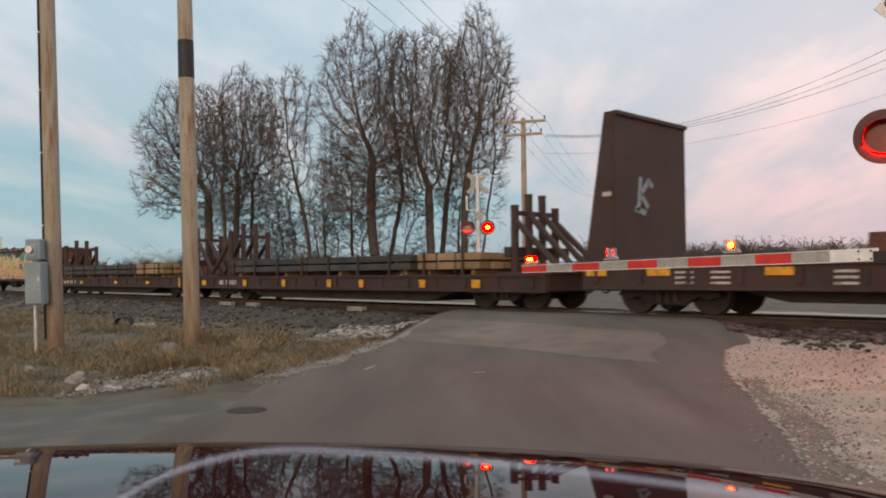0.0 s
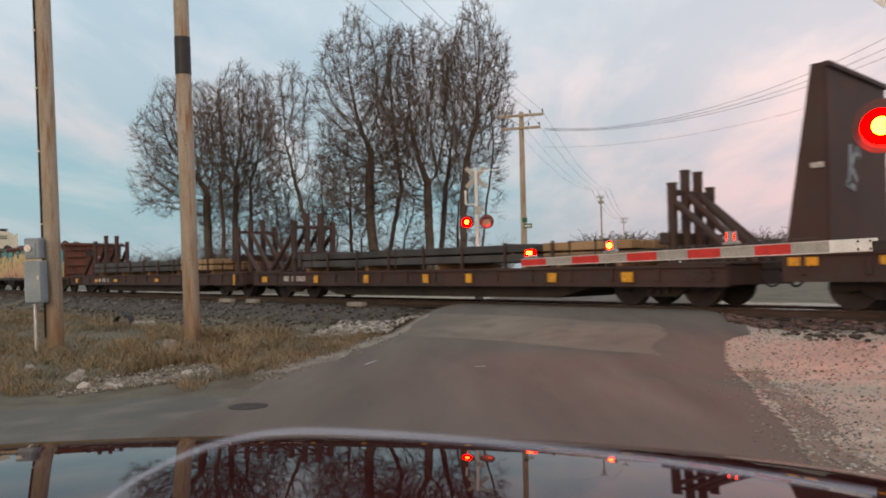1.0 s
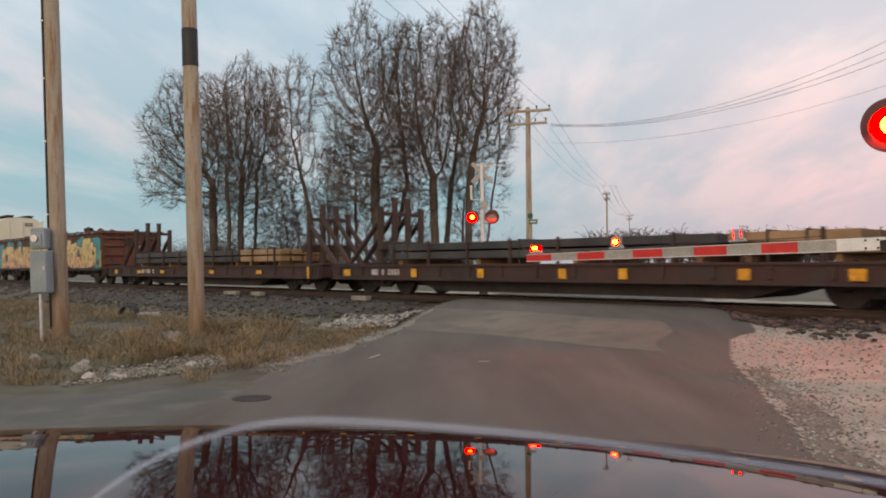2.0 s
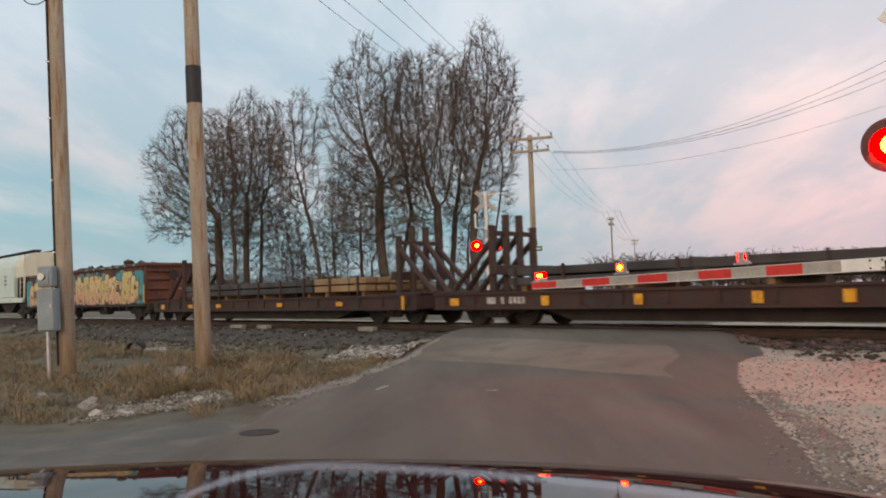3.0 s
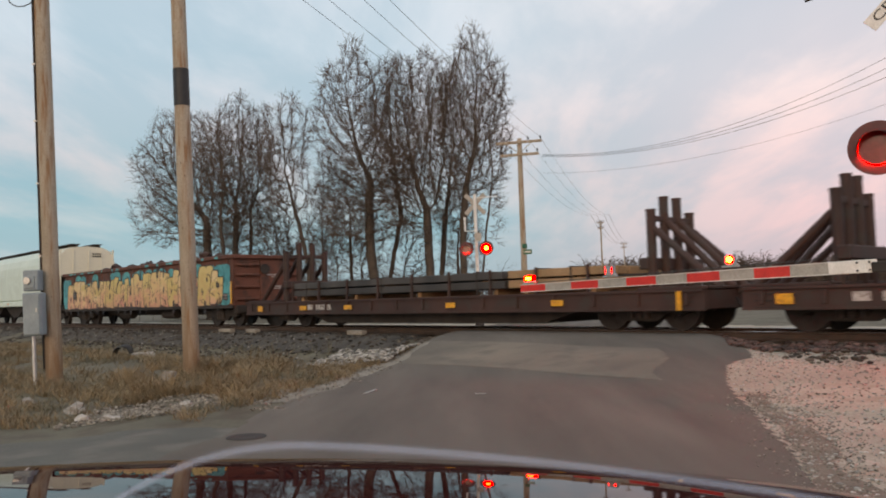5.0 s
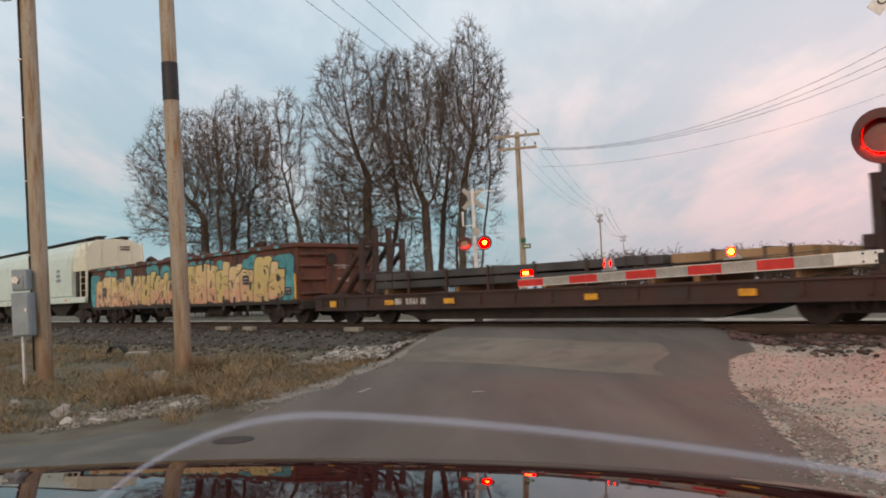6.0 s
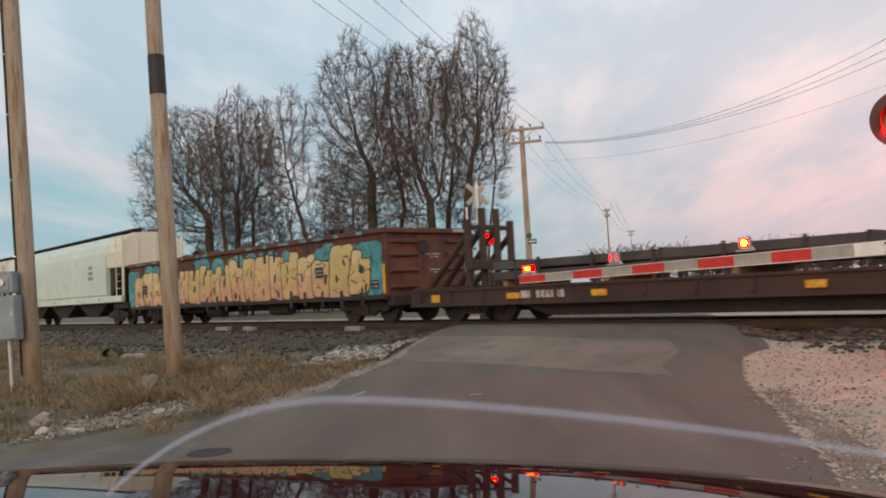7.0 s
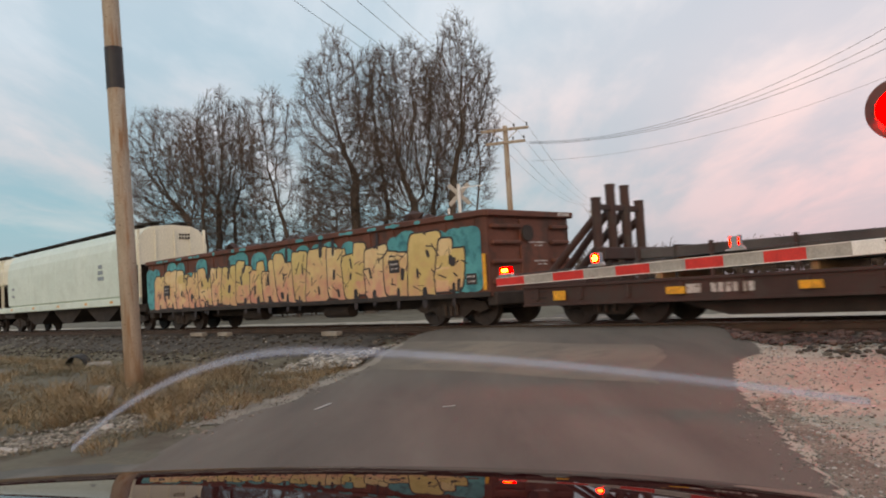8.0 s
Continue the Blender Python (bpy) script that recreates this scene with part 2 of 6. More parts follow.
def letter_paint(name, high, low, pale):
    """Spray paint that fades from one colour above to another below, with cloudy overspray."""
    m = mat(name, high, low, 1.3, 0.5, bump=0.05, fine=8, island=0.10)
    N, L = m.node_tree.nodes, m.node_tree.links
    tc = N.new("ShaderNodeTexCoord")
    sep = N.new("ShaderNodeSeparateXYZ")
    L.new(tc.outputs["Object"], sep.inputs[0])
    n = N.new("ShaderNodeTexNoise")
    n.inputs["Scale"].default_value, n.inputs["Detail"].default_value = 3.4, 6.0
    L.new(tc.outputs["Object"], n.inputs["Vector"])
    add = N.new("ShaderNodeMath")
    add.operation = "MULTIPLY_ADD"
    add.inputs[1].default_value = 2.9
    L.new(n.outputs["Fac"], add.inputs[0])
    L.new(sep.outputs["Z"], add.inputs[2])
    r = N.new("ShaderNodeValToRGB")
    e = r.color_ramp.elements
    e[0].position, e[0].color = 0.50, (*low, 1)
    e[1].position, e[1].color = 0.84, (*pale, 1)
    e.new(0.68).color = (*high, 1)
    scale_ = N.new("ShaderNodeMath")
    scale_.operation = "MULTIPLY"
    scale_.inputs[1].default_value = 0.225
    L.new(add.outputs[0], scale_.inputs[0])
    L.new(scale_.outputs[0], r.inputs[0])
    b = N["Principled BSDF"]
    tone = b.inputs["Base Color"].links[0].from_node
    mx = N.new("ShaderNodeMixRGB")
    mx.inputs[0].default_value = 0.75
    L.new(tone.outputs[0], mx.inputs[1])
    L.new(r.outputs[0], mx.inputs[2])
    L.new(mx.outputs[0], b.inputs["Base Color"])
    return m


LETTER = (letter_paint("cream_spray", (0.66, 0.49, 0.24), (0.60, 0.29, 0.20), (0.70, 0.57, 0.30)),
          letter_paint("peach_spray", (0.62, 0.42, 0.20), (0.56, 0.24, 0.17), (0.66, 0.53, 0.22)),
          letter_paint("ochre_spray", (0.56, 0.43, 0.15), (0.55, 0.31, 0.17), (0.64, 0.52, 0.20)))
GREEN = mat("green_sign", (0.01, 0.10, 0.045), (0.015, 0.13, 0.06), 5, 0.4, bump=0)
HOODPAINT = mat("dark_red_car_paint", (0.030, 0.004, 0.005), (0.042, 0.006, 0.007), 2, 0.05, 0.0, bump=0)
rough_in = HOODPAINT.node_tree.nodes["Principled BSDF"].inputs["Roughness"]
HOODPAINT.node_tree.links.remove(rough_in.links[0])
rough_in.default_value = 0.02
HOODPAINT.node_tree.nodes["Principled BSDF"].inputs["IOR"].default_value = 1.18
RUBBER = mat("black_rubber", (0.012, 0.012, 0.012), (0.022, 0.022, 0.022), 6, 0.7, bump=0.1)
CABLE = mat("dark_cable", (0.02, 0.02, 0.022), (0.035, 0.035, 0.037), 3, 0.6, bump=0)
GLOW_RED = glow("lit_red_lens", (1.0, 0.0012, 0.0014), 120.0)
GLOW_CORE = glow("lit_lens_core", (1.0, 0.0115, 0.0055), 260.0)


# ---- mesh helpers ----
def link_mesh(name, bm, material, smooth=False):
    me = bpy.data.meshes.new(name)
    bm.to_mesh(me)
    bm.free()
    me.materials.append(material)
    if smooth:
        me.shade_smooth()
    return me


def part(name, bm, material, parent, label="", m=None, smooth=False):
    me = bm if isinstance(bm, bpy.types.Mesh) else link_mesh(name, bm, material, smooth)
    ob = new(name, me)
    ob.parent = parent
    if m is not None:
        ob.matrix_basis = m
    return tagged(ob, label=label, kind="stuff" if name == "stencil" else "")


def thing(name, label, category, group="", kind="", m=None):
    ob = new(name)
    ob.empty_display_size = 0.2
    if m is not None:
        ob.matrix_basis = m
    return tagged(ob, label, category, group, kind)


def solid(name, bm, material, label="", category="", group="", kind="", smooth=False):
    return tagged(new(name, link_mesh(name, bm, material, smooth)), label, category, group, kind)


def box(bm, c, s, rot=(0, 0, 0), bevel=0.0):
    r = bmesh.ops.create_cube(bm, size=1)
    bmesh.ops.transform(bm, matrix=pose(*c, *rot) @ Matrix.Diagonal((*s, 1)), verts=r["verts"])
    if bevel:
        es = list({e for v in r["verts"] for e in v.link_edges})
        bmesh.ops.bevel(bm, geom=es, offset=bevel, segments=1, affect="EDGES", profile=0.5)
    return bm


def tube(bm, p0, p1, r0, r1=None, n=8, caps=True):
    p0, p1 = Vector(p0), Vector(p1)
    r1 = r0 if r1 is None else r1
    q = (p1 - p0).to_track_quat("Z", "Y").to_matrix()
    rings = []
    for p, r in ((p0, r0), (p1, r1)):
        rings.append([bm.verts.new(p + q @ Vector((r * math.cos(2 * math.pi * k / n), r * math.sin(2 * math.pi * k / n), 0))) for k in range(n)])
    for k in range(n):
        bm.faces.new((rings[0][k], rings[0][(k + 1) % n], rings[1][(k + 1) % n], rings[1][k]))
    if caps:
        bm.faces.new(rings[0][::-1])
        bm.faces.new(rings[1])
    return bm


def prism(bm, pts, x0, x1):
    """Extrudes a closed outline of (y, z) along x."""
    a = [bm.verts.new((x0, y, z)) for y, z in pts]
    b = [bm.verts.new((x1, y, z)) for y, z in pts]
    n = len(pts)
    for k in range(n):
        bm.faces.new((a[k], a[(k + 1) % n], b[(k + 1) % n], b[k]))
    bm.faces.new(a[::-1])
    bm.faces.new(b)
    bmesh.ops.recalc_face_normals(bm, faces=bm.faces)
    return bm


def slab(bm, pts, y0, y1):
    """Extrudes a closed outline of (x, z) along y."""
    a = [bm.verts.new((x, y0, z)) for x, z in pts]
    b = [bm.verts.new((x, y1, z)) for x, z in pts]
    n = len(pts)
    for k in range(n):
        bm.faces.new((a[k], a[(k + 1) % n], b[(k + 1) % n], b[k]))
    bm.faces.new(a[::-1])
    bm.faces.new(b)
    bmesh.ops.recalc_face_normals(bm, faces=bm.faces)
    return bm


def mesh_from(name, verts, faces, material, smooth=False):
    me = bpy.data.meshes.new(name)
    me.from_pydata([tuple(v) for v in verts], [], [tuple(f) for f in faces])
    me.materials.append(material)
    if smooth:
        me.shade_smooth()
    return me


BM = bmesh.new

# ---- the lie of the land ----
# The track runs at 45 degrees to the road: s along it, n across it.
SX, SY, NX, NY = 0.7067, -0.7075, 0.7075, 0.7067
TRACK_N, RAIL_Z, SPEED = 16.6, 0.50, 4.65
TURN = math.degrees(math.atan2(SY, SX))


def on_track(s, n=TRACK_N, z=0.0):
    return (s * SX + n * NX, s * SY + n * NY, z)


def smooth_step(a, b, v):
    t = np.clip((v - a) / (b - a), 0, 1)
    return t * t * (3 - 2 * t)


ROAD = [(-30.0, 0.2), (0.0, 0.35), (6.0, 0.5), (11.0, 0.85), (16.0, 1.9), (21.0, 3.0), (28.0, 4.8), (45.0, 9.3), (105.0, 24.5), (260.0, 64.0)]


def road_x(y):
    return np.interp(y, [p[0] for p in ROAD], [p[1] for p in ROAD])


def wave(x, y, f, seed):
    return np.sin(x * f + seed) * np.cos(y * f * 1.13 - seed * 1.7) + 0.5 * np.sin(x * f * 2.3 + y * f * 1.9 + seed * 3.1)


def road_lift(n):
    return 0.46 * smooth_step(8.5, 14.6, n) * (1 - smooth_step(18.8, 25.0, n))


def height(x, y):
    """Ground level at plain points; takes arrays."""
    x, y = np.asarray(x, float), np.asarray(y, float)
    n = x * NX + y * NY
    off = x - road_x(y)
    near_road = 1 - smooth_step(3.0, 5.0, np.abs(off))
    left = smooth_step(3.4, 6.5, -off) * (1 - smooth_step(18, 24, n))
    ditch = -0.42 * np.exp(-((n - 11.4) / 1.7) ** 2) * left - 0.16 * left * (1 - smooth_step(5.5, 9, n)) * smooth_step(5, 8, y)
    bank = 0.12 * np.exp(-((n - 7.4) / 1.4) ** 2) * left
    bed = 0.30 * (1 - smooth_step(1.75, 3.5, np.abs(n - TRACK_N)))
    lift = road_lift(n) * near_road
    right_lot = smooth_step(2.6, 4.0, off) * 0.28 * smooth_step(7.0, 13.0, n) * (1 - smooth_step(18, 24, n))
    rough = 0.025 * wave(x, y, 1.3, 0.7) * smooth_step(3.3, 4.5, np.abs(off))
    h = ditch + bank + rough
    return np.maximum(h + bed * (1 - near_road), 0) * 0 + np.where(near_road > 0.999, lift, (h + np.maximum(bed, right_lot)) * (1 - near_road) + lift * near_road)


def at_ground(x, y, dz=0.0):
    return (x, y, float(height(x, y)) + dz)


def ground_sheet():
    def axis(lo, hi, fine, far):
        a = list(np.arange(lo, hi + 1e-6, fine))
        left, right, step = [], [], fine
        v = lo
        while v > -far:
            step *= 1.25
            v -= step
            left.append(v)
        step, v = fine, hi
        while v < far:
            step *= 1.25
            v += step
            right.append(v)
        return np.array(left[::-1] + a + right)
    xs, ys = axis(-20, 12, 0.15, 2500), axis(3, 32, 0.15, 2500)
    X, Y = np.meshgrid(xs, ys)
    Z = height(X, Y) - 0.006
    W = len(xs)
    verts = np.stack([X, Y, Z], -1).reshape(-1, 3)
    faces = [(j * W + i, j * W + i + 1, (j + 1) * W + i + 1, (j + 1) * W + i) for j in range(len(ys) - 1) for i in range(W - 1)]
    tagged(new("ground", mesh_from("ground", verts, faces, EARTH, True)), "dry brown winter ground with patchy earth", "ground", kind="structure")


def patch(name, x0, x1, y0, y1, step, inside, dz, material, label, category):
    """A sheet laid on the ground wherever inside(x, y) holds."""
    xs, ys = np.arange(x0, x1, step), np.arange(y0, y1, step)
    X, Y = np.meshgrid(xs, ys)
    Z = height(X, Y) + dz
    ok = inside(X, Y)
    W = len(xs)
    keep = ok[:-1, :-1] & ok[1:, :-1] & ok[:-1, 1:] & ok[1:, 1:]
    jj, ii = np.nonzero(keep)
    faces = np.stack([jj * W + ii, jj * W + ii + 1, (jj + 1) * W + ii + 1, (jj + 1) * W + ii], -1)
    used, inv = np.unique(faces.ravel(), return_inverse=True)
    verts = np.stack([X, Y, Z], -1).reshape(-1, 3)[used]
    ob = new(name, mesh_from(name, verts, inv.reshape(-1, 4), material, True))
    return tagged(ob, label, category, kind="structure")


def n_of(x, y):
    return x * NX + y * NY


def right_edge(y):
    """How far the asphalt reaches to the gravel side of the middle line."""
    return np.interp(y, [3.0, 5.8, 7.24, 9.4, 11.2, 12.0, 12.7, 14.0, 16.3, 19.0], [1.75, 2.1, 2.46, 2.7, 2.9, 3.05, 3.45, 3.6, 3.9, 3.4])


def road_edges(x, y):
    off = x - road_x(y)
    n = n_of(x, y)
    right = right_edge(y) + 0.05 * wave(x, y, 1.1, 2.0)
    left = -3.1 + 0.10 * wave(x, y, 1.4, 4.0) - 1.2 * np.exp(-((n - 14.4) / 1.1) ** 2) * (n < 14.7)
    return (off < right) & (off > left)


ground_sheet()
patch("road", -4, 9, -8, 26, 0.06, lambda x, y: road_edges(x, y) & (n_of(x, y) < 15.35), 0.014, ASPHALT, "worn grey asphalt road leading up to the crossing", "road")
patch("crossing_panel", -3, 8, 12, 28, 0.12, lambda x, y: road_edges(x, y) & ((np.abs(n_of(x, y) - TRACK_N) < 0.62) | ((n_of(x, y) > 17.45) & (n_of(x, y) < 19))), 0.018, CROSSING, "tan asphalt infill between the rails at the crossing", "crossing")
patch("road_beyond", -2, 20, 18, 60, 0.4, lambda x, y: (np.abs(x - road_x(y)) < 3.0) & (n_of(x, y) > 18.6), 0.012, ASPHALT, "grey asphalt road beyond the tracks", "road")
patch("asphalt_overlay", -3, 7, 9, 24, 0.05, lambda x, y: road_edges(x, y) & (n_of(x, y) > 10.15 + 0.15 * wave(x, y, 0.9, 1.0) - 0.9 * smooth_step(1.5, 4, x - road_x(y))) & (n_of(x, y) < 12.7 + 0.2 * wave(x, y, 0.7, 3.0)) & (x - road_x(y) < 2.1 + 0.2 * wave(x, y, 1.0, 6.0)), 0.0175, CROSSING, "paler tan patch of newer asphalt before the crossing", "road patch")
patch("gravel_lot", 1.5, 24, -4, 18, 0.14, lambda x, y: (x - road_x(y) > 1.0) & (n_of(x, y) < 13.7 + 0.2 * wave(x, y, 0.8, 5)) , 0.011, LOT, "pale gravel lot beside the road", "gravel lot")
patch("dirt_edge", 0.5, 9, 2, 16, 0.04, lambda x, y: (np.abs(x - road_x(y) - right_edge(y) - 0.16) < 0.17 + 0.07 * wave(x, y, 1.5, 5) + 0.03 * wave(x, y, 7.0, 2)) & (y < 9.9), 0.0165, DIRT, "brown dirt tracked over the edge of the asphalt", "dirt")
patch("side_road", -24, -1.7, 3, 10.5, 0.08, lambda x, y: (y < 8.75 + 0.16 * wave(x, y, 0.9, 2) - 0.03 * (x + 4)) & (y > 3.6), 0.004, SIDE_ASPHALT, "cool grey asphalt side road joining the main road", "road")
patch("gravel_shoulder", -9, -0.5, 6, 22, 0.1, lambda x, y: (x - road_x(y) < -2.5) & (x - road_x(y) > -3.62 - 0.14 * wave(x, y, 1.2, 8)) & (y > 10.5 + 0.3 * wave(x, y, 1.6, 3)) & (n_of(x, y) < 13), 0.006, SHOULDER, "pale gravel shoulder along the asphalt", "shoulder")
patch("trackbed_near", -80, 24, -10, 100, 0.5, lambda x, y: (n_of(x, y) > 12.9) & (n_of(x, y) < 20.3) & (np.abs(x - road_x(y)) > 4.2), 0.02, BALLAST, "dark stone ballast bed under the track", "ballast")
patch("far_gravel_road", -90, 30, -10, 110, 0.6, lambda x, y: (n_of(x, y) > 22.5 + 0.2 * wave(x, y, 0.3, 1)) & (n_of(x, y) < 29), 0.015, LOT, "pale gravel road on the far side of the tracks", "gravel road")


def scatter_stones(name, pts, sizes, material, label, category, flat=0.6):
    """Many small stones in one mesh."""
    t = BM()
    bmesh.ops.create_icosphere(t, subdivisions=1, radius=1)
    base = np.array([v.co[:] for v in t.verts])
    tri = np.array([[v.index for v in f.verts] for f in t.faces])
    t.free()
    rng = np.random.default_rng(len(pts))
    n = len(pts)
    jit = 1 + rng.uniform(-0.32, 0.32, (n, len(base), 1))
    st = np.stack([rng.uniform(0.7, 1.35, n), rng.uniform(0.7, 1.35, n), rng.uniform(0.6, 1.1, n) * flat], -1)
    ang = rng.uniform(0, 2 * np.pi, n)
    b = base[None] * jit * st[:, None, :] * np.asarray(sizes)[:, None, None]
    c, s_ = np.cos(ang)[:, None], np.sin(ang)[:, None]
    out = np.stack([b[..., 0] * c - b[..., 1] * s_, b[..., 0] * s_ + b[..., 1] * c, b[..., 2]], -1) + np.asarray(pts)[:, None, :]
    faces = (tri[None] + (np.arange(n) * len(base))[:, None, None]).reshape(-1, 3)
    return tagged(new(name, mesh_from(name, out.reshape(-1, 3), faces, material)), label, category, kind="stuff")


def stone_field(count, seed, x0, x1, y0, y1, inside, lo, hi):
    rng = np.random.default_rng(seed)
    x, y = rng.uniform(x0, x1, count), rng.uniform(y0, y1, count)
    k = inside(x, y)
    x, y = x[k], y[k]
    r = rng.uniform(lo, hi, len(x)) * rng.uniform(0.6, 1, len(x))
    return np.stack([x, y, height(x, y) + r * 0.25 + 0.015], -1), r


p, r = stone_field(60000, 1, -40, 16, 8, 60, lambda x, y: (n_of(x, y) > 12.2) & (n_of(x, y) < 15.2) & (np.abs(x - road_x(y)) > 3.9 - 0.3 * (n_of(x, y) > 14)), 0.035, 0.085)
scatter_stones("ballast_stones", p, r, STONE_DARK, "dark grey crushed ballast stones on the track shoulder", "ballast")
p, r = stone_field(13000, 2, -7.5, -1, 13.5, 25, lambda x, y: (n_of(x, y) > 10.2) & (n_of(x, y) < 13.6) & (x - road_x(y) < -3.3) & (x - road_x(y) > -7.0 - 0.5 * wave(x, y, 1.1, 2)), 0.03, 0.085)
p[:, 2] += 0.16 * np.exp(-((p[:, 0] + 2.3) / 1.5) ** 2 - ((n_of(p[:, 0], p[:, 1]) - 11.4) / 1.1) ** 2)
scatter_stones("pale_ballast_heap", p, r, STONE_HEAP, "pale crushed limestone beside the road edge", "ballast")
p, r = stone_field(9000, 3, -30, -4, 12, 50, lambda x, y: (n_of(x, y) > 11.8) & (n_of(x, y) < 15.0) & (x - road_x(y) < -4), 0.03, 0.07)
scatter_stones("scattered_pale_stones", p[::3], r[::3] * 0.7, STONE_PALE, "pale stones scattered over the dark ballast", "ballast")
p, r = stone_field(7000, 4, -7.2, -2.9, 8.4, 13.5, lambda x, y: (y > 9.5) & (((x + 4.3) / 0.95) ** 2 + ((y - 11.0) / 1.5) ** 2 + 0.45 * wave(x, y, 2.0, 1) < 1), 0.008, 0.036)
scatter_stones("stone_heap", p, r, STONE_MID, "low spill of pale broken stone on the verge", "stones")
p, r = stone_field(4500, 5, 3, 15, 3, 15, lambda x, y: (~road_edges(x, y)) & (n_of(x, y) < 13.4) & (wave(x, y, 0.55, 2.2) > -0.1), 0.006, 0.024)
scatter_stones("lot_stones_brown", p, r, STONE_BROWN, "brown stones scattered over the pale gravel", "stones")
p, r = stone_field(14000, 6, 2.6, 15, 3, 15, lambda x, y: (~road_edges(x, y)) & (n_of(x, y) < 13.6), 0.008, 0.026)
scatter_stones("lot_stones_pale", p, r, STONE_PALE, "pale stones scattered over the gravel lot", "stones")
p, r = stone_field(9000, 7, 4, 14, 6, 17, lambda x, y: (n_of(x, y) > 13.3) & (n_of(x, y) < 15.1) & (x - road_x(y) > 3.3), 0.03, 0.085)
p[:, 2] += 0.02
scatter_stones("red_stone_heap", p, r, STONE_RED, "reddish brown ballast heap by the rails", "ballast")
p, r = stone_field(7000, 8, -8, -1, 9.7, 18, lambda x, y: (x - road_x(y) < -2.9) & (x - road_x(y) > -4.3) & (wave(x, y, 2.2, 1.3) > -0.5), 0.005, 0.024)
scatter_stones("shoulder_stones", p, r, STONE_MID, "loose pale stones on the shoulder", "stones")


rng8 = np.random.default_rng(88)
ys8 = rng8.uniform(3.0, 10.0, 3000)
edge8 = right_edge(ys8)
xs8 = road_x(ys8) + edge8 + rng8.normal(0.22, 0.22, 3000)
r8 = rng8.uniform(0.004, 0.012, 3000)
scatter_stones("edge_stones", np.stack([xs8, ys8, height(xs8, ys8) + 0.018], -1), r8, STONE_MID, "small dusty stones spilled over the edge of the asphalt", "stones")


def rock(x, y, sz, seed, label):
    b = BM()
    bmesh.ops.create_icosphere(b, subdivisions=2, radius=1)
    for v in b.verts:
        k = 1 + 0.75 * noise.noise(v.co * 1.1 + Vector((seed * 7.1, 0, 0)))
        v.co = Vector((v.co.x * sz[0], v.co.y * sz[1], v.co.z * sz[2])) * k
    ob = solid("rock", b, STONE_PALE, label, "rock", "rocks on the verge")
    ob.location = at_ground(x, y, sz[2] * 0.35)


rock(-5.45, 11.3, (0.17, 0.12, 0.11), 1, "white angular limestone rock at the verge")
rock(-4.85, 10.2, (0.10, 0.08, 0.08), 2, "small pale rock beside the side road")
rock(-4.3, 9.9, (0.13, 0.07, 0.05), 3, "flat pale rock beside the side road")
rock(-5.25, 14.3, (0.11, 0.09, 0.20), 4, "upright white stone in the dry grass")
rock(-3.85, 11.3, (0.09, 0.07, 0.06), 5, "small pale rock in the stone spill")
rock(-6.9, 12.6, (0.10, 0.08, 0.08), 6, "orange-tinged rock in the grass")


def grass(name, count, seed, x0, x1, y0, y1, inside, hlo, hhi, material, label):
    """Dry blades in clumps."""
    rng = np.random.default_rng(seed)
    x, y = rng.uniform(x0, x1, count), rng.uniform(y0, y1, count)
    k = inside(x, y)
    x, y = x[k], y[k]
    per = 20
    x, y = np.repeat(x, per), np.repeat(y, per)
    tuft = rng.uniform(0.45, 1.1, len(x) // per)
    tuft = np.repeat(tuft * np.clip(0.75 + 0.45 * wave(x[::per], y[::per], 1.7, seed) + 0.25 * wave(x[::per], y[::per], 4.1, seed + 2), 0.18, 1.5), per)
    x, y = x + rng.normal(0, 0.055, len(x)), y + rng.normal(0, 0.055, len(x))
    n = len(x)
    h = rng.uniform(hlo, hhi, n) * tuft
    a, lean = rng.uniform(0, 2 * np.pi, n), rng.uniform(0.3, 1.9, n)
    dx, dy = np.cos(a) * lean * h, np.sin(a) * lean * h
    b = a + rng.uniform(0.8, 2.2, n)
    w = rng.uniform(0.002, 0.0055, n)
    wx, wy = np.cos(b) * w, np.sin(b) * w
    z = height(x, y) - 0.02
    P = np.stack([np.stack([x - wx, y - wy, z], -1), np.stack([x + wx, y + wy, z], -1),
                  np.stack([x + dx * 0.45 + wx * 0.8, y + dy * 0.45 + wy * 0.8, z + h * 0.62], -1), np.stack([x + dx * 0.45 - wx * 0.8, y + dy * 0.45 - wy * 0.8, z + h * 0.62], -1),
                  np.stack([x + dx, y + dy, z + h * 0.86], -1)], 1)
    k = (np.arange(n) * 5)[:, None]
    quads = k + np.array([[0, 1, 2, 3]])
    tris = k + np.array([[3, 2, 4]])
    me = mesh_from(name, P.reshape(-1, 3), list(map(tuple, quads)) + list(map(tuple, tris)), material)
    tagged(new(name, me), label, "grass", kind="stuff")


def on_verge(x, y):
    off = x - road_x(y)
    return (off < -3.6 - 0.25 * wave(x, y, 1.0, 3)) & (n_of(x, y) < 11.2 + 0.5 * wave(x, y, 0.7, 5)) & (y > 9.6 + 0.4 * wave(x, y, 0.8, 1) - 0.03 * x) & ~(((x + 4.3) / 0.9) ** 2 + ((y - 11.1) / 1.45) ** 2 + 0.3 * wave(x, y, 2.0, 1) < 0.9)


